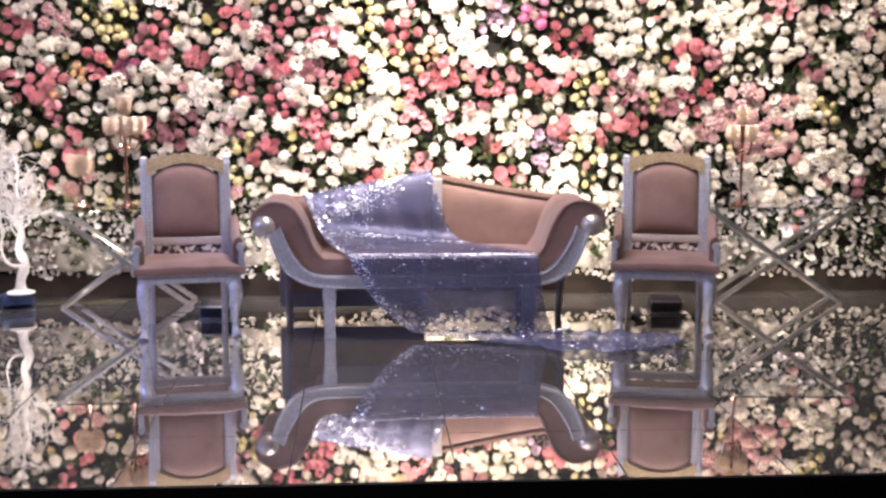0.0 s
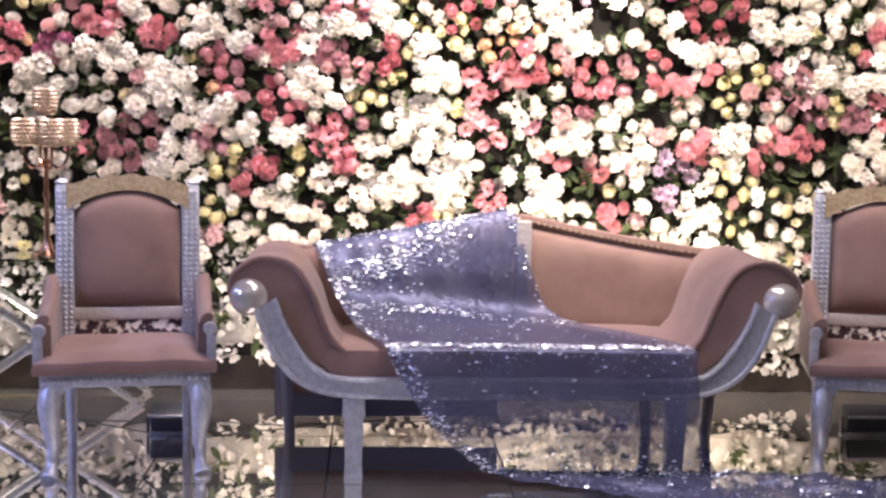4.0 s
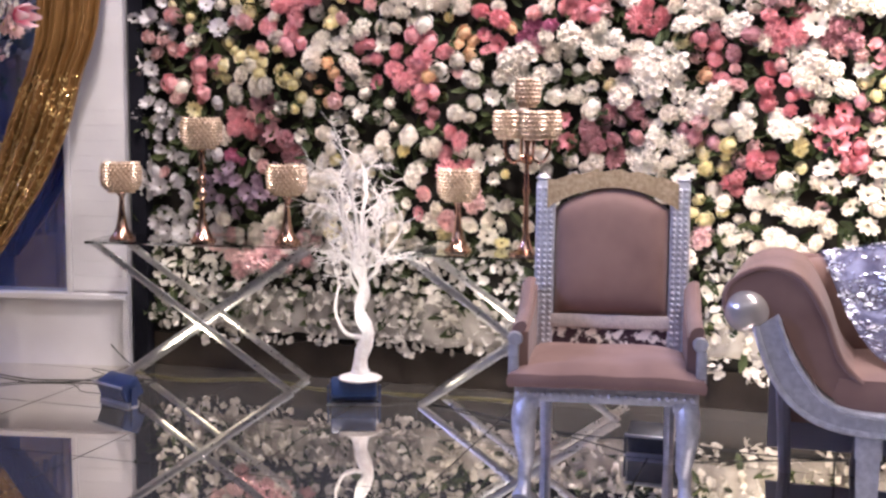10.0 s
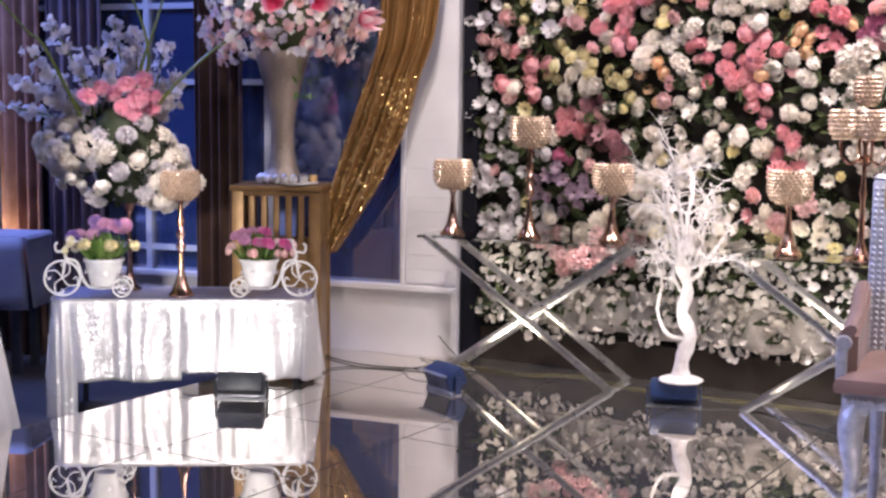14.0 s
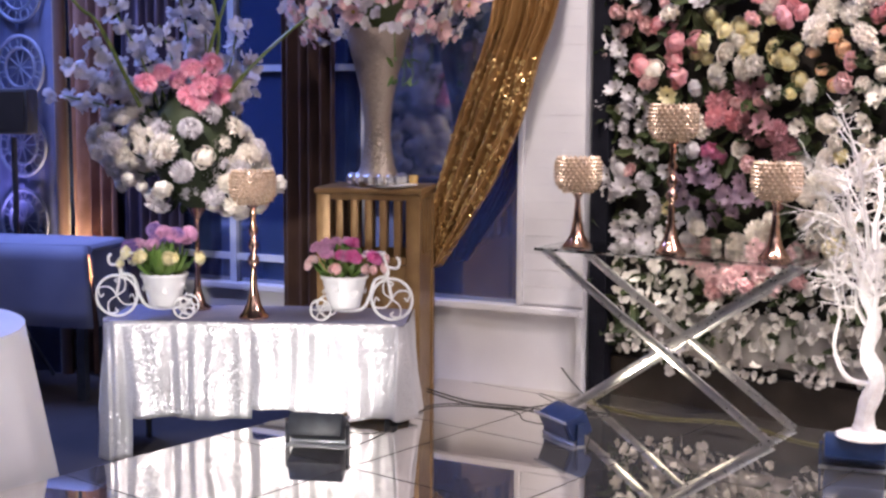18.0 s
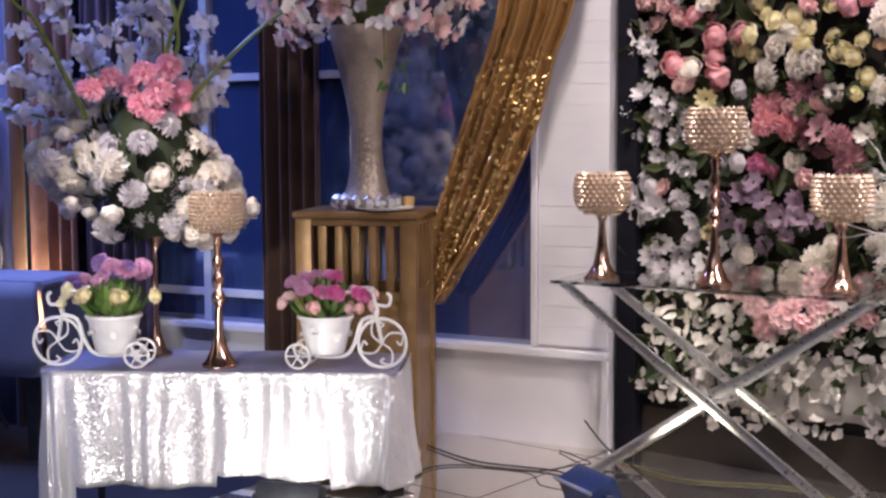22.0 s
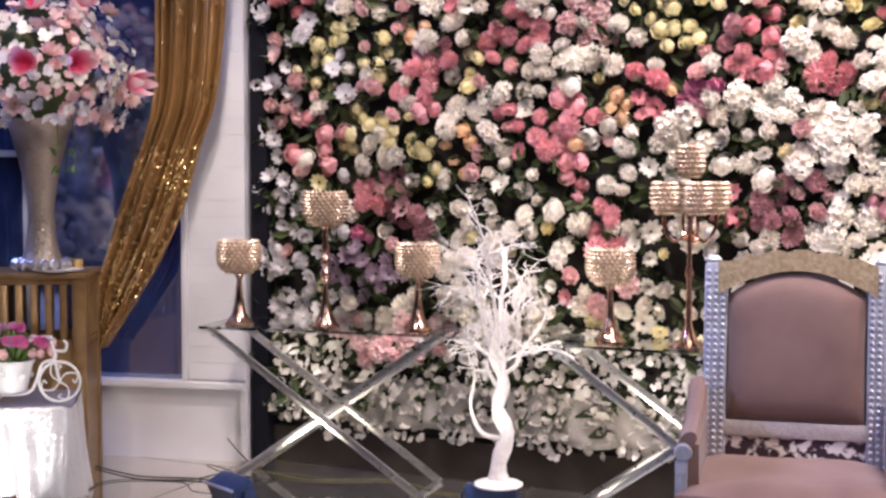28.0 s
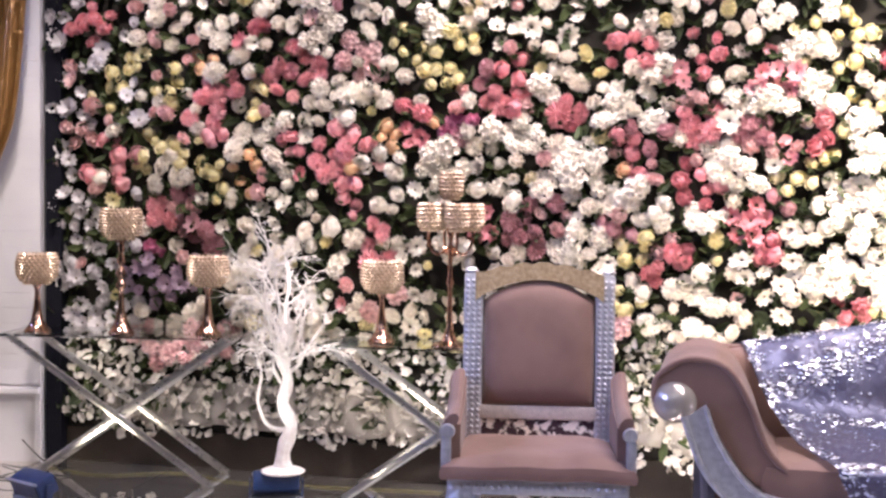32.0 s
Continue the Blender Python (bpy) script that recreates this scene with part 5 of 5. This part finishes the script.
        d = Vector((math.cos(a) * math.cos(e), math.sin(a) * math.cos(e), math.sin(e)))
        c = Vector((-0.035, 0, 0.235)) + Vector((d.x * wide, d.y * 0.16, d.z * tall_by)) * rnd.uniform(0.85, 1.08)
        q = d.to_track_quat("Z", "Y").to_matrix().to_4x4()
        pool, mat = (BALLS, petals[-1]) if low else (CARNATIONS, petals[0] if d.x * lean + rnd.uniform(-0.7, 0.7) > 0.1 else petals[1])
        key = (low, k % 5, mat.name)
        if key not in heads:
            heads[key] = pool[k % 5].mesh("flower", mat)
        part("flower", heads[key], None, t, m=Matrix.Translation(c) @ q @ Matrix.Scale(rnd.uniform(0.62, 0.85) * size, 4))
    return t


bicycle(TM @ pose(0.45, 0.10, 0.466, 0, 0, -6), [FUCHSIA_P, ROSY_P, BLUSH_P], "white wire bicycle planter with magenta and pink flowers", 0.19, 0.13, 1, 0.62)
bicycle(TM @ pose(-0.47, 0.10, 0.466, 0, 0, 184), [VIOLET_P, ROSY_P, CREAM_P], "white wire bicycle planter with purple, rose and cream flowers", 0.19, 0.19, 1, 0.76)

# ---- pedestal, vase and bouquet ----
PM = pose(-5.65, 1.04, FLOOR_Z, 0, 0, 30)
ped = thing("pedestal", "tall bronze-gold wooden pedestal with slotted sides", "pedestal", PM)
PH = 1.06 - FLOOR_Z
part("top", Geo().box(-0.27, 0.27, -0.24, 0.24, PH - 0.03, PH, bevel=0.008), GOLD_WOOD, ped)
for x, y in ((-0.225, -0.2), (0.225, -0.2), (-0.225, 0.2), (0.225, 0.2)):
    part("corner_post", Geo().box(x - 0.035, x + 0.035, y - 0.03, y + 0.03, 0, PH - 0.03, bevel=0.005), GOLD_WOOD, ped)
for k in range(5):
    x = -0.145 + k * 0.0725
    for y in (-0.215, 0.215):
        part("slat", Geo().box(x - 0.018, x + 0.018, y - 0.008, y + 0.008, PH - 0.34, PH - 0.06, bevel=0.005), GOLD_WOOD, ped)
for k in range(4):
    y = -0.125 + k * 0.083
    for x in (-0.245, 0.245):
        part("slat", Geo().box(x - 0.008, x + 0.008, y - 0.018, y + 0.018, PH - 0.34, PH - 0.06, bevel=0.005), GOLD_WOOD, ped)
for z in (PH - 0.06, PH - 0.38, 0.0):
    for y in (-0.215, 0.215):
        part("rail", Geo().box(-0.19, 0.19, y - 0.01, y + 0.01, z, z + 0.04, bevel=0.004), GOLD_WOOD, ped)
    for x in (-0.245, 0.245):
        part("rail", Geo().box(x - 0.01, x + 0.01, -0.17, 0.17, z, z + 0.04, bevel=0.004), GOLD_WOOD, ped)
for y in (-0.212, 0.212):
    part("panel", Geo().box(-0.19, 0.19, y - 0.006, y + 0.006, 0.04, PH - 0.38), GOLD_WOOD, ped, smooth=False)
for x in (-0.242, 0.242):
    part("panel", Geo().box(x - 0.006, x + 0.006, -0.17, 0.17, 0.04, PH - 0.38), GOLD_WOOD, ped, smooth=False)

VM = pose(-5.63, 1.02, 1.06)
vase = thing("trumpet_vase", "tall silver glitter trumpet vase on the pedestal", "vase", VM)
prof = smooth_line([(0.125, 0, 0.0), (0.12, 0, 0.03), (0.088, 0, 0.10), (0.068, 0, 0.24), (0.073, 0, 0.38), (0.10, 0, 0.53), (0.142, 0, 0.69), (0.165, 0, 0.78)], 28)
part("body", Geo().lathe([(p.x, p.z) for p in prof] + [(0.15, 0.775), (0.12, 0.68), (0.05, 0.5)], 32), VASE_M, vase)
for k in range(16):
    a = k * math.pi / 8
    part("base_crystal", Geo().lathe([(0.003, -0.03), (0.026, -0.01), (0.022, 0.015), (0.003, 0.03)], 6, pose(0.135 * math.cos(a), 0.135 * math.sin(a), 0.035)), CHROME, vase, smooth=False)
tagged(part("saucer", Geo().lathe([(0.08, 0), (0.12, 0.008), (0.125, 0.014), (0.08, 0.008)], 24, pose(-5.48, 0.97, 1.062)), WHITE_PAINT), "white saucer on the pedestal", "saucer")


votive = thing("votive_candle", "small amber glass votive on the pedestal beside the vase", "votive", pose(-5.47, 1.11, 1.06))
part("cup", Geo().lathe([(0.02, 0.0), (0.022, 0.004), (0.026, 0.055), (0.024, 0.055), (0.019, 0.008)], 16), GOLD_DISC, votive, "amber glass cup")
part("wick", Geo().lathe([(0.018, 0.008), (0.018, 0.03), (0.002, 0.032), (0.002, 0.045)], 10), WHITE_PAINT, votive, "white wax and wick")


def lily(r, rnd):
    g = Geo()
    p = petal_sheet(r, r * 0.42, 0.2, 0.7, 2, 4)
    for i in range(6):
        g.join(p, Matrix.Rotation(i * 1.047, 4, "Z") @ Matrix.Rotation(-0.35 - 0.1 * (i % 2), 4, "Y"))
    return g


def dome(parent, center, rx, rz, num, choices, seed, scale=(0.8, 1.25), full=0.2, deep=(0.82, 1.08)):
    """Single flowers set over a rounded bunch."""
    rnd = random.Random(seed)
    made = {}
    for k in range(num):
        e = math.asin(-full + (1 + full) * (k + 0.5) / num)
        a = k * 2.39996
        d = Vector((math.cos(a) * math.cos(e), math.sin(a) * math.cos(e), math.sin(e)))
        c = Vector(center) + Vector((d.x * rx, d.y * rx, d.z * rz)) * rnd.uniform(*deep)
        maker, mats = rnd.choice(choices)
        i = rnd.randrange(len(maker))
        key = (id(maker), i, mats[0].name)
        if key not in made:
            made[key] = maker[i].mesh("flower", mats)
        q = (d + Vector((rnd.uniform(-0.4, 0.4), rnd.uniform(-0.4, 0.4), rnd.uniform(-0.2, 0.4)))).normalized().to_track_quat("Z", "Y").to_matrix().to_4x4()
        part("flower", made[key], None, parent, m=Matrix.Translation(c) @ q @ Matrix.Scale(rnd.uniform(*scale), 4))


LILIES = bank(lily, 0.15, 3, 8)
LILY_M = petal("lily_pink", (0.86, 0.66, 0.70), (0.84, 0.54, 0.60), 0.1)
n, l = nodes_of(LILY_M)
# deep pink throat that fades towards the petal tips
mid = n.new("ShaderNodeVectorMath")
mid.operation = "LENGTH"
l.new(n["Texture Coordinate"].outputs["Object"], mid.inputs[0])
fade = n.new("ShaderNodeMapRange")
fade.inputs[1].default_value, fade.inputs[2].default_value, fade.inputs[3].default_value, fade.inputs[4].default_value = 0.04, 0.13, 1.0, 0.0
l.new(mid.outputs["Value"], fade.inputs[0])
tint = n.new("ShaderNodeMix")
tint.data_type = "RGBA"
tint.inputs[7].default_value = (0.72, 0.07, 0.18, 1)
l.new(fade.outputs[0], tint.inputs[0])
l.new(n["Principled BSDF"].inputs["Base Color"].links[0].from_socket, tint.inputs[6])
l.new(tint.outputs[2], n["Principled BSDF"].inputs["Base Color"])
l.new(tint.outputs[2], n["Translucent BSDF"].inputs["Color"])
bouquet = thing("bouquet", "rounded bouquet of blush orchids and pink lilies in the vase", "bouquet", VM)
part("core", Geo().lathe([(0.05, 0.70), (0.16, 0.84), (0.28, 1.0), (0.26, 1.2), (0.1, 1.34)], 14), LEAF, bouquet, "dark leaves and floral foam")
dome(bouquet, (0, 0, 1.0), 0.42, 0.42, 420, [(ORCHIDS, [BLUSH_P, BLUSH_P]), (ORCHIDS, [LILAC_LIT_P, LILAC_LIT_P]), (ORCHIDS, [WHITE_P, WHITE_P]), (ORCHIDS, [WHITE_P, WHITE_P]), (DAISIES, [BLUSH_P, YELLOW_EYE])], 21, (0.62, 1.05), 0.62, (0.78, 1.16))
for k, (a, e) in enumerate(((-0.97, 0.04), (-0.54, 0.05), (0.06, -0.08), (-1.75, 0.3), (-0.9, 0.6), (-0.35, 0.66))):
    d = Vector((math.cos(a) * math.cos(e), math.sin(a) * math.cos(e), math.sin(e)))
    part("lily", LILIES[k % 3].mesh("lily", LILY_M), None, bouquet, "pink stargazer lily", m=Matrix.Translation(Vector((0, 0, 1.0)) + d * 0.53) @ d.to_track_quat("Z", "Y").to_matrix().to_4x4())
g = Geo()
rnd = random.Random(4)
for k in range(3):
    a = rnd.random() * 6.28
    r = rnd.uniform(0.16, 0.26)
    g.tube(smooth_line([(0.12 * math.cos(a), 0.12 * math.sin(a), 0.8), (r * math.cos(a), r * math.sin(a), 0.78), (r * 1.1 * math.cos(a), r * 1.1 * math.sin(a), rnd.uniform(0.45, 0.66))], 8), 0.0025, 4)
    for j in range(4):
        g.join(LEAVES[j % 4], Matrix.Translation((r * math.cos(a), r * math.sin(a), 0.5 + 0.045 * j)) @ Euler((j, 2 * j, a)).to_matrix().to_4x4() @ Matrix.Scale(0.5, 4))
tagged(part("trailing_leaves", g, LEAF_LIGHT, bouquet, "trailing green sprigs"), kind="stuff")

# ---- tall arrangement standing on the sequin table ----
AM = pose(-6.14, 0.27, 0.466)
RIGHT = Vector((0.75, 0.66, 0))
TOWARD = Vector((0.66, -0.75, 0))
DEEP_LEAF = material("deep_green_leaf", (0.014, 0.020, 0.010), 0.6, 0, (0.026, 0.034, 0.014), 6.0, 60.0, 0.3, 0.2, 0.4)
PEONY_P = petal("peony_petal", (0.80, 0.36, 0.46), (0.82, 0.48, 0.56))
arr = thing("flower_arrangement", "tall arrangement of white carnations and pink peonies on a copper stand", "flower arrangement", AM)


def on_arr(across, height, toward=0.0):
    return RIGHT * across + TOWARD * toward + Vector((0, 0, height - 0.466))


part("stand", Geo().lathe([(0.065, 0), (0.066, 0.01), (0.04, 0.03), (0.018, 0.1), (0.012, 0.2), (0.022, 0.24), (0.012, 0.28), (0.012, 0.44), (0.06, 0.52)], 16), COPPER, arr, "slim copper stand")
part("core", Geo().lathe([(0.05, 0.50), (0.16, 0.60), (0.22, 0.78), (0.18, 0.96), (0.06, 1.1)], 14), DEEP_LEAF, arr, "dark foliage core")
# lilac-grey heads are white ones with shade put into their colour
WHITES = [(CARNATIONS, [WHITE_P]), (CARNATIONS, [LILAC_LIT_P]), (BALLS, [WHITE_P]), (CARNATIONS, [WHITE_P]), (CARNATIONS, [LILAC_LIT_P])]
dome(arr, on_arr(-0.05, 1.23, -0.06), 0.32, 0.26, 58, WHITES, 31, (0.75, 1.15), 0.9, (0.72, 1.18))
dome(arr, on_arr(0.15, 1.10, -0.07), 0.22, 0.15, 40, WHITES[:3], 33, (0.8, 1.15), 0.95, (0.78, 1.12))
dome(arr, on_arr(-0.34, 1.28, -0.02), 0.15, 0.16, 22, WHITES, 35, (0.7, 1.05), 0.95, (0.75, 1.15))
PEONY_SPOTS = [(-0.24, 1.56, 1.1), (-0.17, 1.61, 0.9), (-0.1, 1.58, 1.0), (-0.03, 1.63, 1.0), (0.06, 1.65, 1.1), (0.11, 1.56, 1.0), (0.03, 1.55, 1.25), (-0.05, 1.50, 1.1), (0.1, 1.49, 0.95), (0.01, 1.47, 0.9)]
for k, (px, pz, ps) in enumerate(PEONY_SPOTS):
    px += 0.045
    q = (TOWARD + Vector((0.5 * math.sin(k * 2.1), 0.5 * math.cos(k * 1.7), 0.6))).normalized().to_track_quat("Z", "Y").to_matrix().to_4x4()
    part("peony", CARNATIONS[k % 5].mesh("peony", PEONY_P), None, arr, "pink peony", m=Matrix.Translation(on_arr(px, pz, 0.2 - 0.04 * (k % 3))) @ q @ Matrix.Scale(ps * 0.85, 4) @ Matrix.Scale(0.75, 4, (0, 0, 1)))
rnd = random.Random(9)
# white blossoms with the blue light in their petal colour
blossoms = [o.mesh("blossom", LILAC_LIT_P) for o in ORCHIDS]
TIPS = [(-0.64, 1.50), (-0.60, 1.66), (-0.52, 1.80), (-0.40, 1.96), (-0.30, 1.78), (-0.16, 1.84), (-0.07, 1.97), (0.05, 1.93), (0.20, 1.85), (0.27, 1.68), (-0.46, 1.56), (0.24, 1.56), (-0.02, 1.80)]
for k, (px, pz) in enumerate(TIPS):
    base, tip = on_arr(0.35 * px - 0.02, 1.40, -0.02), on_arr(px, pz, rnd.uniform(-0.14, 0.04))
    stem = smooth_line([base, base.lerp(tip, 0.5) + RIGHT * 0.03, tip], 10)
    spike = part("stem", Geo().tube(stem, 0.005, 5), STEM, arr, "green flower stem")
    for j in range(24):
        p = stem[3 + j * 8 // 24] + Vector((rnd.uniform(-0.045, 0.045), rnd.uniform(-0.045, 0.045), rnd.uniform(-0.03, 0.03)))
        q = Euler((rnd.random() * 6, rnd.random() * 6, rnd.random() * 6)).to_matrix().to_4x4()
        part("blossom", blossoms[j % 5], None, spike, m=Matrix.Translation(p) @ q @ Matrix.Scale(rnd.uniform(0.7, 1.1), 4))
for pts in ([(0.02, 1.45), (0.09, 1.75), (0.15, 1.92), (0.27, 2.3)], [(0.12, 1.45), (0.265, 1.63), (0.47, 1.82), (0.62, 1.92)], [(-0.25, 1.45), (-0.435, 1.83), (-0.53, 1.92), (-0.72, 2.15)], [(0.0, 1.45), (0.12, 1.72), (0.10, 1.95), (0.0, 2.2)]):
    part("willow_stem", Geo().tube(smooth_line([on_arr(x, z, 0.05) for x, z in pts], 14), [0.011 - 0.0004 * k for k in range(15)], 6), STEM, arr, "yellow-green curved stem")
g = Geo()
for k in range(150):
    d = Vector((rnd.gauss(0, 1), rnd.gauss(0, 1), rnd.gauss(0, 1))).normalized()
    g.join(LEAVES[k % 4], Matrix.Translation(on_arr(-0.05, 1.24, -0.05) + Vector((d.x * 0.22, d.y * 0.22, d.z * 0.24))) @ d.to_track_quat("X", "Z").to_matrix().to_4x4() @ Matrix.Scale(0.8, 4))
tagged(part("leaves", g, DEEP_LEAF, arr, "dark leaves"), kind="stuff")

# ---- drapery by the window ----
def curtain(name, label, mat, x0, x1, y, z0, z1, folds, depth=0.04, cat="curtain"):
    ob = part(name, Geo().sheet(lambda u, v: (x0 + (x1 - x0) * u, y + depth * math.sin(u * folds * 2 * math.pi + 1.5 * noise.noise((u * 4, v, 0))) * (0.6 + 0.4 * (1 - v)), z0 + (z1 - z0) * v), 90, 6), mat, thick=0.003)
    ob.matrix_basis = TURN
    return tagged(ob, label, cat, "window curtains")


GREY_VOILE = material("grey_voile", (0.060, 0.052, 0.085), 0.8, 0, (0.10, 0.075, 0.10), 6, 200, 0.2, 0.2)
BEIGE_VOILE = material("beige_voile", (0.20, 0.12, 0.10), 0.8, 0, (0.12, 0.065, 0.055), 6, 200, 0.2, 0.2)
curtain("curtain", "dark brown curtain hanging beside the window", BROWN_WALL, -6.53, -6.18, 1.53, FLOOR_Z + 0.02, 3.2, 5)
curtain("curtain", "thin grey voile over the blue window", GREY_VOILE, -7.66, -7.22, 1.53, FLOOR_Z + 0.02, 3.2, 6, 0.03)
curtain("curtain", "beige pleated curtain warmly lit from below", BEIGE_VOILE, -8.05, -7.70, 1.52, FLOOR_Z + 0.02, 3.2, 4)
pole = tagged(part("pole", Geo().tube([(-8.12, 1.5, FLOOR_Z), (-8.12, 1.5, 3.6)], 0.04, 10), BROWN_WALL), "dark brown upright pole of the drapery", "pole")
pole.matrix_basis = TURN
# gold voile, gathered towards the pedestal
GR = smooth_line([(-4.76, 1.51, 3.31), (-4.78, 1.51, 2.61), (-4.84, 1.49, 1.99), (-4.95, 1.47, 1.68), (-5.03, 1.46, 1.41), (-5.17, 1.43, 1.11), (-5.29, 1.40, 0.92), (-5.51, 1.37, 0.62)], 40)
GL = smooth_line([(-5.16, 1.43, 3.29), (-5.18, 1.43, 2.59), (-5.19, 1.42, 2.01), (-5.25, 1.41, 1.75), (-5.36, 1.39, 1.47), (-5.49, 1.38, 1.13), (-5.56, 1.38, 0.91), (-5.59, 1.38, 0.61)], 40)


def voile(u, v):
    k = min(39, int(v * 40))
    f = v * 40 - k
    p = GL[k].lerp(GL[k + 1], f).lerp(GR[k].lerp(GR[k + 1], f), u)
    p.y -= 0.014 * math.sin(u * 71 + 3 * noise.noise((u * 4, v * 2, 0))) + 0.02 * math.sin(u * 26 + 2 * noise.noise((u * 3, v * 2, 4))) + 0.012 * math.sin(u * 9 + v)
    return p


gold = tagged(part("gold_voile", Geo().sheet(voile, 150, 60), GOLD_SEQ, thick=0.003), "gold sequin voile swept aside beside the window", "drape")

# bright gold discs stand for the glints on the lower voile
rnd = random.Random(23)
discs = Geo()
for k in range(1500):
    v = 0.42 + 0.55 * rnd.random() ** 0.8
    p = voile(rnd.random() ** (1.0 if v > 0.6 else 0.7), v)
    n = Vector((0.2 + rnd.gauss(0, 0.3), -1, rnd.gauss(0.1, 0.3))).normalized()
    m = Matrix.Translation(p + Vector((0.002, -0.014, 0))) @ n.to_track_quat("Z", "Y").to_matrix().to_4x4() @ Matrix.Scale(rnd.choice((0.003, 0.004, 0.005, 0.007)), 4)
    discs.add(disc, [(0, 1 + i, 1 + (i + 1) % 6) for i in range(6)], m)
tagged(part("sequin_mass", discs, GOLD_DISC, gold, "gold sequins set as glints", False), kind="stuff")

# ---- far left corner ----
# white cover cloth; its blue-grey is the blue light put into the colour
BLUE_LIT_CLOTH = material("blue_lit_table_cover", (0.22, 0.23, 0.32), 0.7, 0, (0.17, 0.18, 0.27), 3, 120, 0.2)
WHITE_CLOTH = material("white_table_cover", (0.78, 0.77, 0.78), 0.7, 0, (0.70, 0.69, 0.72), 3, 120, 0.2)
low = thing("covered_side_table", "low side table under a cloth cover tinted for blue light", "side table", pose(-8.24, 0.335, 0.04, 0, 0, 28))
part("cover", Geo().sheet(lambda u, v: ((-0.95 + 1.9 * u) * (1 + 0.05 * (1 - v)), -0.45 * (1 + 0.1 * (1 - v)) + 0.012 * math.sin(u * 25), 0.2 + 0.45 * v), 50, 5), BLUE_LIT_CLOTH, low, thick=0.004)
part("cushion", cushion(-0.95, 0.95, -0.42, 0.0, 0.60, 0.66, 0.015), BLUE_LIT_CLOTH, low)
for s in (-1, 1):
    part("side_cover", Geo().sheet(lambda u, v, s=s: (s * 0.95 * (1 + 0.05 * (1 - v)), -0.42 + 0.42 * u, 0.2 + 0.42 * v), 10, 4), BLUE_LIT_CLOTH, low, thick=0.004)
    for y in (-0.34, -0.06):
        part("leg", Geo().box(s * 0.85 - 0.025, s * 0.85 + 0.025, y - 0.025, y + 0.025, FLOOR_Z - 0.04, 0.60), LAMP_BLACK, low, smooth=False)

GM = pose(-6.44, -1.41, FLOOR_Z)
guest = thing("guest_table", "round guest table under a white cloth", "table", GM)
part("tabletop", Geo().lathe([(0.72, 0.70), (0.75, 0.72), (0.72, 0.74)], 40), WHITE_CLOTH, guest)
part("cloth", Geo().sheet(lambda u, v: ((0.765 + 0.10 * (1 - v) + 0.03 * (1 - v) * math.sin(u * 2 * math.pi * 14)) * math.cos(u * 2 * math.pi), (0.765 + 0.10 * (1 - v) + 0.03 * (1 - v) * math.sin(u * 2 * math.pi * 14)) * math.sin(u * 2 * math.pi), 0.02 + 0.73 * v), 168, 8), WHITE_CLOTH, guest, thick=0.003)
part("cloth_top", Geo().lathe([(0.768, 0.742), (0.768, 0.752), (0.3, 0.753)], 48), WHITE_CLOTH, guest)
part("column", Geo().tube([(0, 0, 0.0), (0, 0, 0.7)], 0.05, 10), LAMP_BLACK, guest)

# white screen and lace, coloured as they look under dim blue light
SCREEN_CLOTH = material("blue_lit_screen_cloth", (0.10, 0.12, 0.22), 0.8, 0, (0.08, 0.09, 0.17), 4, 120, 0.2)
LACE = material("blue_lit_lace", (0.17, 0.19, 0.27), 0.8, 0, (0.12, 0.14, 0.21), 10, 120, 0.3)
screen = thing("lace_screen", "white fabric screen with round lace medallions, tinted for dim blue light", "screen", pose(-8.52, 0.69, FLOOR_Z, 0, 0, 12))
part("panel", Geo().sheet(lambda u, v: (-0.55 + 1.1 * u, 0.01 * math.sin(u * 40), 3.3 * v), 40, 4), SCREEN_CLOTH, screen, thick=0.01)
for k in range(5):
    z = 0.94 + 0.47 * k
    g = Geo().join(ring(0.19, 0.012, pose(0.235, -0.03, z), 28)).join(ring(0.12, 0.01, pose(0.235, -0.03, z), 22))
    for j in range(10):
        a = j * 0.628
        g.join(ring(0.035, 0.006, pose(0.235 + 0.155 * math.cos(a), -0.03, z + 0.155 * math.sin(a)), 10))
        g.tube([(0.235, -0.03, z), (0.235 + 0.12 * math.cos(a), -0.03, z + 0.12 * math.sin(a))], 0.005, 5)
    part("lace_medallion", g, LACE, screen)
speaker = thing("loudspeaker", "black loudspeaker on a stand", "loudspeaker", pose(-8.14, 0.56, 0, 0, 0, 40))
part("cabinet", Geo().box(-0.12, 0.12, -0.11, 0.11, 1.28, 1.55, bevel=0.02), LAMP_BLACK, speaker)
part("grille", Geo().box(-0.10, 0.10, -0.118, -0.111, 1.30, 1.53), BLACK, speaker, smooth=False)
part("pole", Geo().tube([(0, 0, FLOOR_Z + 0.02), (0, 0, 1.26)], 0.018, 8), LAMP_BLACK, speaker)
for k in range(3):
    a = k * 2.094
    part("leg", Geo().tube([(0, 0, 0.15), (0.2 * math.cos(a), 0.2 * math.sin(a), FLOOR_Z + 0.012)], 0.012, 6), LAMP_BLACK, speaker)
